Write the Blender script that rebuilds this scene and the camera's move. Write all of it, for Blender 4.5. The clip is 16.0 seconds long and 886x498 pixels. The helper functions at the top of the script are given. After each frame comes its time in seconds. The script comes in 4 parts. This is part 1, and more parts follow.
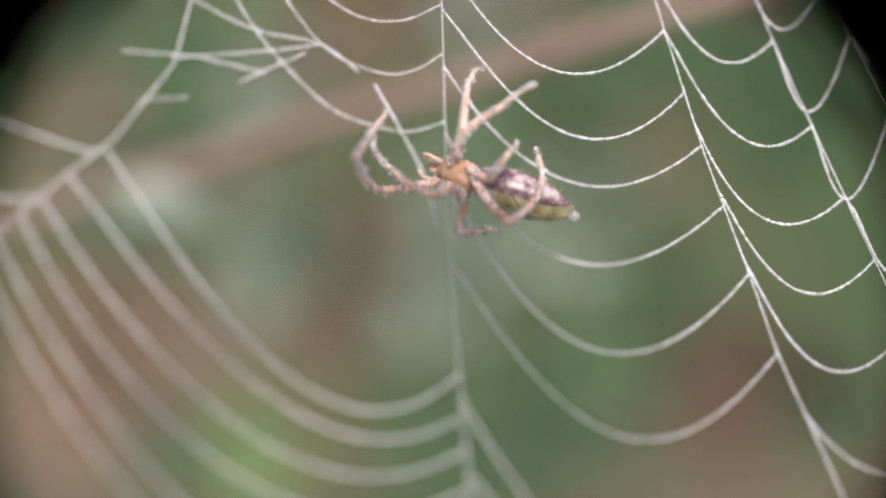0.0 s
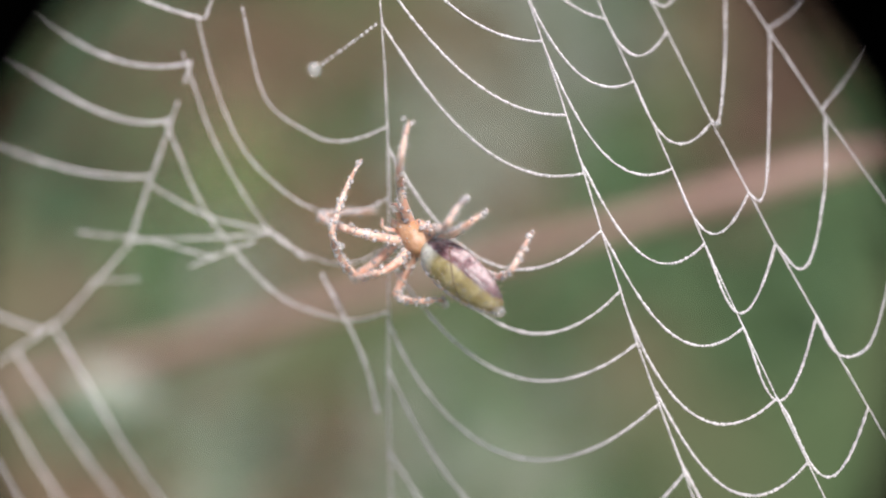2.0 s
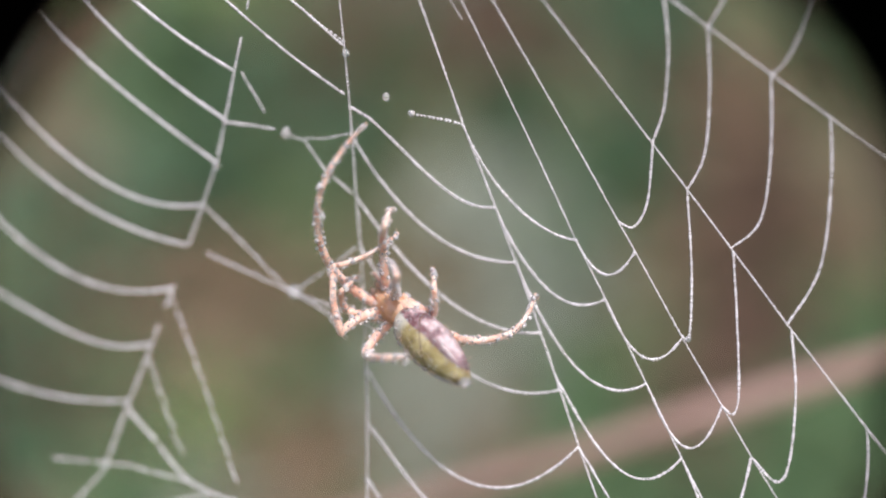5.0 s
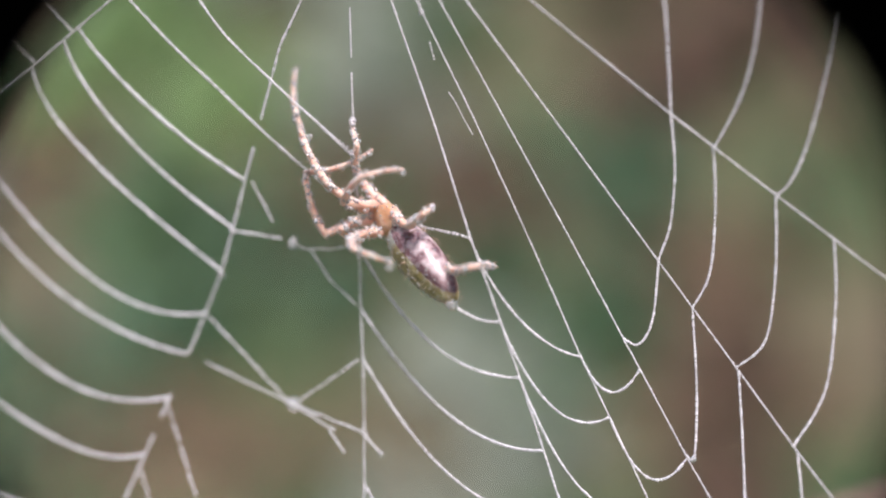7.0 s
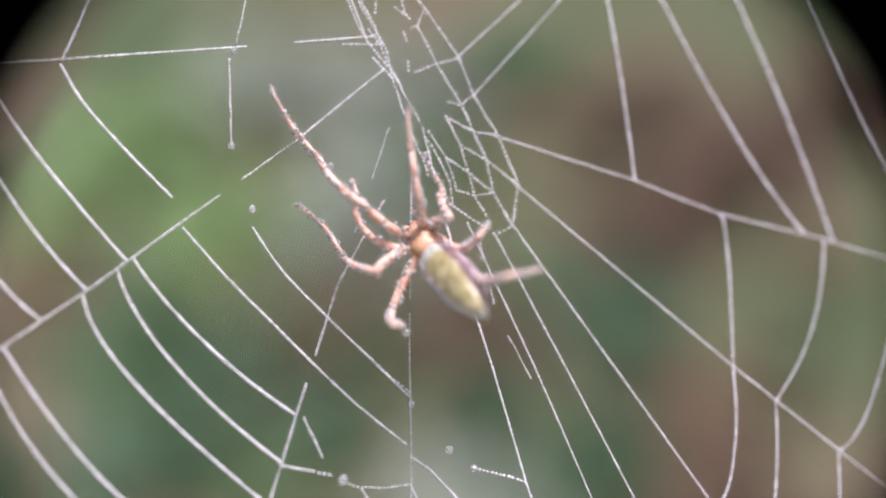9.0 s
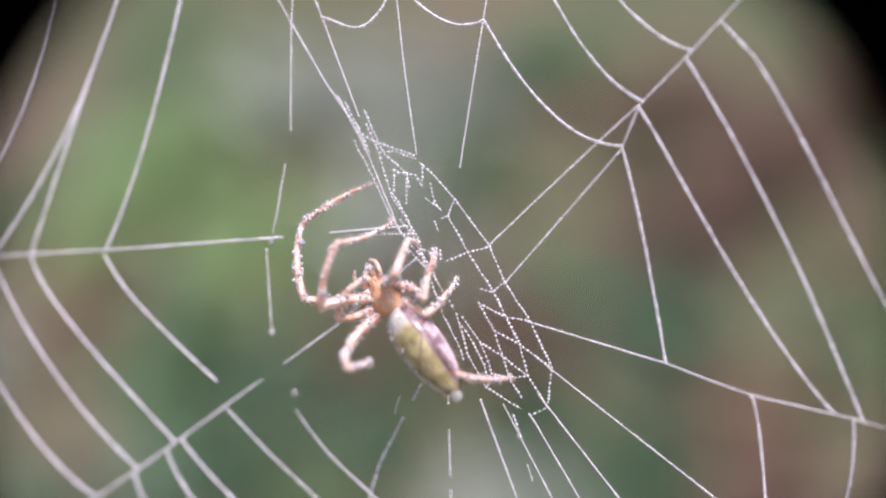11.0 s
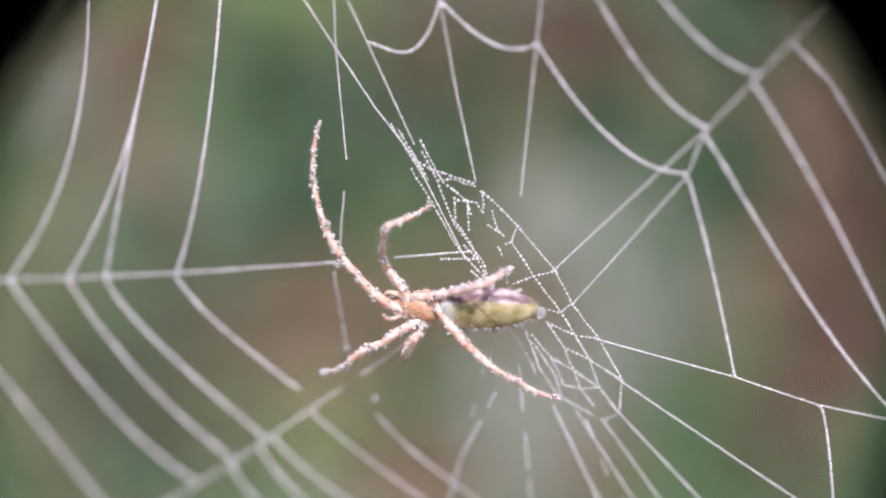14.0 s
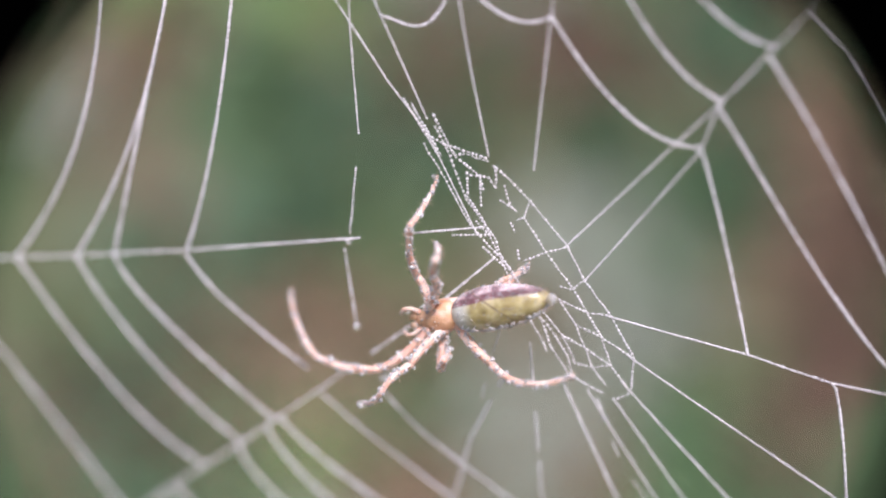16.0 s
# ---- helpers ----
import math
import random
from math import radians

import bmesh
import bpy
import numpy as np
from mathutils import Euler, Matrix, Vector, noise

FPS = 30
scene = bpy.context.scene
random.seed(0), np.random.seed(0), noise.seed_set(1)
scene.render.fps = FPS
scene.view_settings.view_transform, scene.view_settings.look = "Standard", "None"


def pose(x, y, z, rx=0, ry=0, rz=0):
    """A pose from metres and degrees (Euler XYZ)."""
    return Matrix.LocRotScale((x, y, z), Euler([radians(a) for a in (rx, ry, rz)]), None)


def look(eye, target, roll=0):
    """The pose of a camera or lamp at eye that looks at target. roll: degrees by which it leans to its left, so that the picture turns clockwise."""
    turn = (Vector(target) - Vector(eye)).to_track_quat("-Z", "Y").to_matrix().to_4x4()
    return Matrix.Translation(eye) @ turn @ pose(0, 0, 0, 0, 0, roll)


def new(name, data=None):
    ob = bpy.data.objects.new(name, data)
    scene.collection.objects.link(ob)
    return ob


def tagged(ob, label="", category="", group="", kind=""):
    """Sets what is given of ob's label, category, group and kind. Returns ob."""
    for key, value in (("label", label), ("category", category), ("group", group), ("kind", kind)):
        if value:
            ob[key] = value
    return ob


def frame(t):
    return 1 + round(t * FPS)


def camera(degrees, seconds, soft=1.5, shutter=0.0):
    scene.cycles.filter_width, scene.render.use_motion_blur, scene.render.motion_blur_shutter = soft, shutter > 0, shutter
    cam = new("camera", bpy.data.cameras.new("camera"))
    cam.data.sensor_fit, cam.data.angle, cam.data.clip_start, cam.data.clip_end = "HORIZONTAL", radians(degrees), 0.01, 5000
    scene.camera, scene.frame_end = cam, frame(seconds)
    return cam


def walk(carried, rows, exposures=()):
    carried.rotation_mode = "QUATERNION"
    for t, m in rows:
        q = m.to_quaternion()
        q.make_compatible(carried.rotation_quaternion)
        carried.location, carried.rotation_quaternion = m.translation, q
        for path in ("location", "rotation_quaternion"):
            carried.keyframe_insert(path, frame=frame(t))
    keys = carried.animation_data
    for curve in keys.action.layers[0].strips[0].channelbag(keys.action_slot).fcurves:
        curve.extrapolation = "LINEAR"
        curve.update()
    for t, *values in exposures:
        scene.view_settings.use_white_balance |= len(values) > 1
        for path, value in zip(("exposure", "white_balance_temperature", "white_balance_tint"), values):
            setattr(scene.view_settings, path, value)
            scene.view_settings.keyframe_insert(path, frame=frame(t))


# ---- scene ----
FOCUS, APERTURE = 0.0717, 0.0068
cam = camera(40, 16.0, soft=2.1)
cam.data.dof.use_dof = True
cam.data.dof.focus_distance = FOCUS
cam.data.dof.aperture_fstop = cam.data.lens / 1000 / APERTURE
PATH = [
    (0.00, (0.01494, -0.06905, -0.00831), (-0.00435, 0.00000, -0.05100), -4.49),
    (0.50, (0.01483, -0.07036, -0.01077), (-0.00205, 0.00000, -0.04453), -2.36),
    (1.00, (0.01567, -0.06987, -0.00647), (-0.00188, 0.00000, -0.04138), -3.28),
    (1.50, (0.01659, -0.06907, -0.00772), (0.00052, 0.00000, -0.03863), -1.46),
    (2.00, (0.01746, -0.07016, -0.00914), (0.00015, 0.00000, -0.03668), -1.64),
    (2.50, (0.01486, -0.07012, -0.00770), (-0.00033, 0.00000, -0.03161), -1.67),
    (3.00, (0.01804, -0.07080, -0.00956), (0.00151, 0.00000, -0.03121), -1.10),
    (3.50, (0.01800, -0.07052, -0.00817), (0.00331, 0.00000, -0.02888), -0.88),
    (4.00, (0.01637, -0.07069, -0.00935), (0.00340, 0.00000, -0.02795), -0.96),
    (4.50, (0.01735, -0.07122, -0.01071), (0.00254, 0.00000, -0.02657), -1.60),
    (5.00, (0.01702, -0.07194, -0.01005), (0.00201, 0.00000, -0.02249), -1.76),
    (5.20, (0.01789, -0.07219, -0.01190), (0.00264, 0.00000, -0.02121), -1.62),
    (7.30, (0.01403, -0.07261, -0.01328), (0.00147, 0.00000, -0.01533), 0.63),
    (7.50, (0.01298, -0.07227, -0.01234), (0.00149, 0.00000, -0.01400), 1.03),
    (8.00, (0.01053, -0.07264, -0.01016), (-0.00065, 0.00000, -0.00856), 0.64),
    (8.50, (0.00978, -0.07276, -0.00922), (-0.00114, 0.00000, -0.00488), 0.55),
    (9.00, (0.01065, -0.07290, -0.00595), (-0.00176, 0.00000, -0.00110), 1.13),
    (9.50, (0.01097, -0.07360, -0.00120), (-0.00009, 0.00000, 0.00397), 0.63),
    (10.00, (0.01096, -0.07495, -0.00137), (-0.00138, 0.00000, 0.00722), -0.05),
    (10.20, (0.01088, -0.07548, -0.00074), (-0.00204, 0.00000, 0.00780), -0.08),
    (12.30, (0.01358, -0.07522, 0.01930), (-0.00669, 0.00000, 0.00837), -3.91),
    (12.50, (0.01397, -0.07488, 0.02085), (-0.00690, 0.00000, 0.00779), -4.25),
    (13.00, (0.01290, -0.07350, 0.02594), (-0.00770, 0.00000, 0.00781), -4.92),
    (13.50, (0.01219, -0.07282, 0.02809), (-0.00819, 0.00000, 0.00796), -5.51),
    (14.00, (0.01210, -0.07316, 0.02771), (-0.00827, 0.00000, 0.00973), -5.14),
    (14.50, (0.01160, -0.07349, 0.02680), (-0.00861, 0.00000, 0.01021), -4.69),
    (15.00, (0.01151, -0.07337, 0.02720), (-0.00856, 0.00000, 0.01054), -5.27),
    (15.50, (0.01261, -0.07320, 0.02569), (-0.00818, 0.00000, 0.01038), -4.76),
    (16.00, (0.01112, -0.07371, 0.02510), (-0.00910, 0.00000, 0.00838), -4.69),
]
walk(cam, [(t, look(eye, target, roll)) for t, eye, target, roll in PATH],
     exposures=[(0, -0.05, 6550, 15), (1.5, 0.02, 6600, 16), (4, 0.03, 6600, 18), (5, 0.05, 6400, 18), (8.5, 0.23, 6320, 22), (9.5, 0.28, 6180, 27), (10.2, 0.3, 6170, 29), (12.5, 0.26, 6130, 28), (13.5, 0.2, 6230, 26), (16, 0.24, 6230, 25)])

# ---- light: a bright hazy morning ----
world = bpy.data.worlds.new("sky")
scene.world = world
world.use_nodes = True
_n = world.node_tree.nodes
_sky = _n.new("ShaderNodeTexSky")
_sky.sky_type, _sky.sun_disc = "NISHITA", False
_sky.sun_elevation, _sky.sun_rotation = radians(54), radians(147)
_sky.dust_density = 3.0
_n["Background"].inputs[1].default_value = 0.15
world.node_tree.links.new(_sky.outputs[0], _n["Background"].inputs[0])
_sun = new("sun", bpy.data.lights.new("sun", "SUN"))
_sun.data.energy, _sun.data.angle, _sun.data.color = 3.85, radians(8), (1.0, 0.97, 0.95)
_sun.matrix_world = look((0.40, -0.62, 1.0), (0, 0, 0))

# ---- materials ----
def nodes_of(name, rough=0.5, base=(0.5, 0.5, 0.5), **more):
    m = bpy.data.materials.new(name)
    m.use_nodes = True
    b = m.node_tree.nodes["Principled BSDF"]
    b.inputs["Roughness"].default_value = rough
    b.inputs["Base Color"].default_value = (*base, 1)
    for k, v in more.items():
        b.inputs[k.replace("_", " ")].default_value = v
    return m, m.node_tree.nodes, m.node_tree.links, b


def mottled(name, stops, scale, rough=0.5, bump=0.0, detail=4.0, per_object=0.0, fine=None, coords="Object", **more):
    """Noise-driven colour between the stops, with a finer layer and relief."""
    m, n, l, b = nodes_of(name, rough, **more)
    tc = n.new("ShaderNodeTexCoord")
    no = n.new("ShaderNodeTexNoise")
    no.inputs["Scale"].default_value, no.inputs["Detail"].default_value = scale, detail
    l.new(tc.outputs[coords], no.inputs["Vector"])
    ramp = n.new("ShaderNodeValToRGB")
    while len(ramp.color_ramp.elements) < len(stops):
        ramp.color_ramp.elements.new(0.5)
    for e, (p, c) in zip(ramp.color_ramp.elements, stops):
        e.position, e.color = p, (*c, 1)
    fac = no.outputs["Fac"]
    if per_object:
        geo = n.new("ShaderNodeNewGeometry")
        mix = n.new("ShaderNodeMath")
        mix.operation = "MULTIPLY_ADD"
        sub = n.new("ShaderNodeMath")
        sub.operation = "SUBTRACT"
        sub.inputs[1].default_value = 0.5
        l.new(geo.outputs["Random Per Island"], sub.inputs[0])
        l.new(sub.outputs[0], mix.inputs[0])
        mix.inputs[1].default_value = per_object
        l.new(fac, mix.inputs[2])
        fac = mix.outputs[0]
    l.new(fac, ramp.inputs["Fac"])
    l.new(ramp.outputs["Color"], b.inputs["Base Color"])
    if bump:
        f2 = n.new("ShaderNodeTexNoise")
        f2.inputs["Scale"].default_value = fine or scale * 6
        l.new(tc.outputs[coords], f2.inputs["Vector"])
        bp = n.new("ShaderNodeBump")
        bp.inputs["Strength"].default_value, bp.inputs["Distance"].default_value = bump, 0.0001
        l.new(f2.outputs["Fac"], bp.inputs["Height"])
        l.new(bp.outputs["Normal"], b.inputs["Normal"])
    return m


M_SILK = mottled("dewy_silk", [(0.3, (0.66, 0.635, 0.645)), (0.7, (0.88, 0.86, 0.865))], 900, rough=0.25, Specular_IOR_Level=0.7)
# opaque white mixed into both waters stands in for their bright glints
M_DEW, _, _, _b = nodes_of("whitened_dew", 0.09, (1, 1, 1), IOR=1.33, Transmission_Weight=0.66, Specular_IOR_Level=1.0)
M_DROP, _, _, _b = nodes_of("whitened_water", 0.03, (1, 1, 1), IOR=1.33, Transmission_Weight=0.8, Specular_IOR_Level=1.0)
M_LEG = mottled("leg_chitin", [(0.3, (0.62, 0.31, 0.20)), (0.5, (0.82, 0.50, 0.38)), (0.72, (0.93, 0.74, 0.64))], 1300, rough=0.28, bump=0.4,
                Subsurface_Weight=0.4, Subsurface_Scale=0.0004, Subsurface_Radius=(1.0, 0.6, 0.5))
M_HAIR, _, _, _ = nodes_of("fine_hair", 0.5, (0.62, 0.42, 0.32))
M_CARAPACE = mottled("carapace", [(0.3, (0.44, 0.21, 0.10)), (0.55, (0.64, 0.37, 0.21)), (0.75, (0.82, 0.61, 0.47))], 900, rough=0.3, bump=0.5,
                     Subsurface_Weight=0.3, Subsurface_Scale=0.0004, Subsurface_Radius=(1.0, 0.6, 0.5))
M_EYE, _, _, _ = nodes_of("eye_black", 0.08, (0.02, 0.012, 0.01))
# near-zero black for the added ring that darkens the view's corners
M_VIGNETTE, _, _, _ = nodes_of("vignette_black", 1.0, (0.001, 0.001, 0.001), Specular_IOR_Level=0.0)
M_GRASS = mottled("grass_green", [(0.25, (0.05, 0.10, 0.042)), (0.5, (0.09, 0.165, 0.072)), (0.8, (0.15, 0.24, 0.11))], 8, rough=0.6, per_object=0.5)
M_LIME = mottled("leaf_fresh_green", [(0.25, (0.11, 0.205, 0.068)), (0.5, (0.165, 0.27, 0.095)), (0.8, (0.24, 0.35, 0.135))], 8, rough=0.6, per_object=0.4)
M_DARKLEAF = mottled("leaf_dark_green", [(0.25, (0.035, 0.075, 0.035)), (0.5, (0.06, 0.12, 0.06)), (0.8, (0.10, 0.175, 0.09))], 8, rough=0.6, per_object=0.4)
M_DRY = mottled("dry_grass", [(0.25, (0.13, 0.092, 0.055)), (0.5, (0.21, 0.144, 0.088)), (0.8, (0.33, 0.23, 0.15))], 10, rough=0.8, per_object=0.5)
M_UMBER = mottled("withered_leaf", [(0.25, (0.075, 0.05, 0.032)), (0.5, (0.135, 0.086, 0.056)), (0.8, (0.21, 0.135, 0.09))], 10, rough=0.85, per_object=0.4)
M_PALE = mottled("pale_seed_heads", [(0.25, (0.20, 0.232, 0.178)), (0.6, (0.28, 0.32, 0.245)), (0.85, (0.38, 0.42, 0.34))], 10, rough=0.8, per_object=0.3)
M_STEM = mottled("dry_stem", [(0.25, (0.24, 0.155, 0.12)), (0.5, (0.32, 0.215, 0.17)), (0.8, (0.41, 0.295, 0.24))], 60, rough=0.7, bump=0.4)
M_SOIL = mottled("damp_soil", [(0.36, (0.045, 0.08, 0.028)), (0.5, (0.083, 0.088, 0.042)), (0.64, (0.135, 0.102, 0.066))], 9, rough=0.95, bump=0.6)


# ---- building helpers ----
def mesh_part(name, verts, faces, material, parent=None, label=""):
    me = bpy.data.meshes.new(name)
    me.from_pydata([tuple(v) for v in verts], [], faces)
    me.polygons.foreach_set("use_smooth", [True] * len(me.polygons))
    me.materials.append(material)
    ob = new(name, me)
    if parent is not None:
        ob.parent = parent
    return tagged(ob, label)


_bm = bmesh.new()
bmesh.ops.create_icosphere(_bm, subdivisions=1, radius=1)
ICO_V = np.array([v.co[:] for v in _bm.verts])
ICO_F = [[v.index for v in f.verts] for f in _bm.faces]
_bm.free()
_bm = bmesh.new()
bmesh.ops.create_icosphere(_bm, subdivisions=2, radius=1)
ICO2_V = np.array([v.co[:] for v in _bm.verts])
ICO2_F = [[v.index for v in f.verts] for f in _bm.faces]
_bm.free()


def tube(verts, faces, pts, radii, sides=5):
    """Adds a tapered tube along pts."""
    base, n = len(verts), len(pts)
    for i, p in enumerate(pts):
        d = (pts[min(i + 1, n - 1)] - pts[max(i - 1, 0)]).normalized()
        u = d.cross(Vector((0.13, 1, 0.07))).normalized()
        v = d.cross(u)
        for k in range(sides):
            a = 2 * math.pi * k / sides
            verts.append(p + (u * math.cos(a) + v * math.sin(a)) * radii[i])
    for i in range(n - 1):
        for k in range(sides):
            a, b = base + i * sides + k, base + i * sides + (k + 1) % sides
            faces.append([a, b, b + sides, a + sides])
    faces.append([base + k for k in range(sides)][::-1])
    faces.append([base + (n - 1) * sides + k for k in range(sides)])


def bead(verts, faces, c, r, fine=False, stretch=1.0):
    V, F = (ICO2_V, ICO2_F) if fine else (ICO_V, ICO_F)
    base = len(verts)
    verts.extend(Vector((c[0] + r * v[0], c[1] + r * v[1], c[2] + r * v[2] * stretch)) for v in V)
    faces.extend([[base + k for k in f] for f in F])

# ---- the orb web: spokes run out from the hub, sagging threads join them; plan in millimetres, x across, z up ----
web = tagged(new("spider_web"), "white orb web of silk threads strung with dew beads", "spider web")
MM = 0.001
silk = random.Random(4)


def bulge(z):
    """How far the web bows towards the camera above and below its middle (mm)."""
    u = (z + 21) / 22
    return -6 * (1 - math.exp(-u * u))


def at(x, z, off=0.0):
    return Vector((x, bulge(z) + off, z)) * MM


def strand(name, pts, size, gap, core=0.03):
    """One thread along pts (mm plan pairs): a fine core and the beads on it."""
    P = [at(x, z) for x, z in pts]
    verts, faces = [], []
    tube(verts, faces, P, [core * MM] * len(P), 4)
    carry = silk.uniform(0, gap)
    for a, b in zip(P, P[1:]):
        L = (b - a).length / MM
        if L < 1e-6:
            continue
        while carry < L:
            r = size * silk.uniform(0.68, 1.2)
            c = a.lerp(b, carry / L)
            bead(verts, faces, c + Vector((silk.uniform(-1, 1), silk.uniform(-1, 1), silk.uniform(-1, 1))) * 0.012 * MM, r * MM)
            carry += gap * silk.uniform(0.75, 1.3)
        carry -= L
    return mesh_part(name, verts, faces, M_SILK, web)


SPOKES = {}


def along(name, v):
    """The point of a spoke at the height (or, for level spokes, the distance across) v."""
    ctrl, axis = SPOKES[name]
    for p, q in zip(ctrl, ctrl[1:]):
        if (p[axis] - v) * (q[axis] - v) <= 0 and p[axis] != q[axis]:
            s = (v - p[axis]) / (q[axis] - p[axis])
            return (p[0] + s * (q[0] - p[0]), p[1] + s * (q[1] - p[1]))
    p, q = (ctrl[0], ctrl[1]) if abs(v - ctrl[0][axis]) < abs(v - ctrl[-1][axis]) else (ctrl[-2], ctrl[-1])
    s = (v - p[axis]) / (q[axis] - p[axis])
    return (p[0] + s * (q[0] - p[0]), p[1] + s * (q[1] - p[1]))


def spoke(name, ctrl, axis=1, size=0.072, gap=0.19, breaks=()):
    """A radial thread along ctrl, torn open over the given stretches of its axis."""
    SPOKES[name] = (ctrl, axis)
    run = []
    for p, q in zip(ctrl, ctrl[1:]):
        n = max(2, int(math.dist(p, q) / 0.4))
        for k in range(n):
            at_k = (p[0] + (q[0] - p[0]) * k / n, p[1] + (q[1] - p[1]) * k / n)
            if any(min(b) < at_k[axis] < max(b) for b in breaks):
                if len(run) > 1:
                    strand("radial_thread", run, size, gap)
                run = []
            else:
                run.append(at_k)
    strand("radial_thread", run + [ctrl[-1]], size, gap)


def hang(p, q, sag, size=0.098, gap=0.165, bow=1.0):
    """A thread from p to q that hangs by sag (mm) below its chord; bow over 1 lets it drop steeply at first and sweep across late."""
    pts = []
    for k in range(19):
        s = k / 18
        pts.append((p[0] + (q[0] - p[0]) * s ** bow, p[1] + (q[1] - p[1]) * s - 4 * sag * s * (1 - s)))
    strand("spiral_thread", pts, size, gap)


def smooth_line(pts, n=24):
    """A smooth curve through a few points."""
    out, last = [], len(pts) - 1
    for k in range(n + 1):
        s = k / n * last
        i = min(int(s), last - 1)
        u = s - i
        p0, p1, p2, p3 = (pts[max(0, min(last, i + d))] for d in (-1, 0, 1, 2))
        out.append(tuple(0.5 * (2 * p1[c] + (p2[c] - p0[c]) * u + (2 * p0[c] - 5 * p1[c] + 4 * p2[c] - p3[c]) * u * u + (3 * p1[c] - p0[c] - 3 * p2[c] + p3[c]) * u ** 3) for c in (0, 1)))
    return out


def drape(pts, size=0.098):
    """A thread that hangs in a hooked curve through a few points."""
    strand("spiral_thread", smooth_line(pts, 30), size, 0.165)


def sector(a, b, rows, size=0.102):
    """Threads between spokes a and b: rows of the two heights (or distances across), the sag and, where it is not 1, the bow."""
    for va, vb, sag, *bow in rows:
        hang(along(a, va), along(b, vb), sag, size=size, gap=0.13 if size > 0.104 else 0.165, bow=bow[0] if bow else 1.0)


spoke("east", [(1.75, 5.15), (2.22, 4.99), (9.88, 2.56), (11.99, 1.7), (14.5, 0.74), (19.96, -0.58), (29.46, -3.36)], axis=0)
spoke("east_south", [(2.87, 2.52), (3.14, 2.28), (15.38, -7.76), (21.24, -12.32), (27.49, -17.15), (38.17, -25.45)], axis=0)
spoke("south_east", [(2.31, 0.85), (2.49, 0.6), (14.7, -16.21), (22.48, -26.92), (28.95, -35.4), (37.53, -46.06)])
spoke("south_a", [(1.77, -0.38), (2.13, -0.97), (12.85, -21.15), (16.44, -27.73), (20.45, -34.5), (26.11, -43.37), (35.47, -58.04)])
spoke("south_b", [(0.24, 0.23), (4.04, -7.95), (10.12, -21.87), (16.4, -34.65), (25.0, -50.7), (31.88, -64.32)])
spoke("south_c", [(-1.11, 0.44), (1.49, -7.74), (3.55, -14.87), (10.37, -34.28), (12.92, -41.07), (16.08, -48.67), (17.97, -53.58), (22.9, -64.25), (26.62, -72.58)], size=0.085, gap=0.15)
spoke("south", [(-2.96, 3.44), (-3.32, -7.05), (-3.36, -18.78), (-2.82, -32.77), (-2.57, -49.29), (-2.16, -63.14), (-2.04, -80.44)], size=0.075, breaks=[(-0.13, -1.01), (-4.31, -4.94)])
spoke("south_west", [(-4.63, 1.48), (-7.55, -3.41), (-10.4, -11.3), (-12.32, -17.12), (-15.87, -25.2), (-19.02, -32.9), (-20.48, -36.82), (-25.22, -41.75), (-30.43, -45.3), (-41.35, -53.38)], size=0.095, gap=0.16, breaks=[(0.3, -0.39), (-7.86, -9.3), (-22.27, -23.15), (-23.73, -24.71), (-26.4, -27.32)])
spoke("west_south", [(-4.63, 8.89), (-9.89, 4.87), (-17.35, -0.03), (-23.09, -3.8), (-30.95, -8.59), (-54.74, -25.5)], axis=0, size=0.09, breaks=[(-14.3, -13.35)])
spoke("west", [(-4.99, 10.84), (-13.66, 10.34), (-24.17, 9.88), (-32.25, 9.68), (-56.17, 9.62)], axis=0, size=0.085, breaks=[(-12.61, -10.32)])
spoke("north_west", [(-5.49, 10.37), (-7.89, 16.56), (-9.97, 19.72), (-13.75, 26.52), (-23.0, 43.32)])
spoke("north_a", [(-12.11, 16.75), (-11.95, 23.32), (-10.84, 38.46)])
spoke("north_b", [(-7.84, 17.41), (-10.07, 23.65), (-11.06, 26.27), (-14.15, 33.98)])
spoke("north", [(-4.39, 15.05), (-5.03, 20.34), (-5.53, 25.85), (-6.31, 33.78)])
spoke("north_c", [(-1.81, 14.13), (-0.22, 22.73), (0.25, 25.32), (1.78, 33.58)])
spoke("north_east", [(-0.33, 9.48), (6.2, 15.25), (8.72, 17.39), (11.53, 20.1), (22.62, 31.26)])
spoke("north_east_b", [(0.61, 7.32), (3.64, 10.55), (7.6, 14.84), (8.72, 17.39)])
sector("south", "south_c", [(-13.67, -19.91, 1.8, 0.7), (-15.4, -23.27, 2.1, 1.1), (-19.26, -27.54, 2.3), (-22.38, -30.9, 3.0), (-29.87, -34.19, 4.5), (-33.22, -37.66, 4.9, 0.9), (-36.57, -40.71, 4.6), (-40.54, -44.25, 6.0, 1.1), (-43.53, -48.45, 8.5), (-48.95, -53.71, 9.8, 0.9), (-59.28, -65.14, 13.03), (-65.67, -70.37, 9.8), (-70.17, -75.56, 9.71)])
sector("south_c", "south_b", [(-15.56, -21.94, 1.3, 1.1), (-20.66, -25.45, 2.1), (-23.73, -30.4, 2.8), (-30.24, -34.63, 3.1, 0.9), (-34.32, -39.31, 3.3, 0.9), (-39.3, -43.33, 3.6), (-43.32, -47.05, 4.1, 0.9), (-47.62, -51.41, 5.0, 0.9), (-58.08, -60.22, 2.95)])
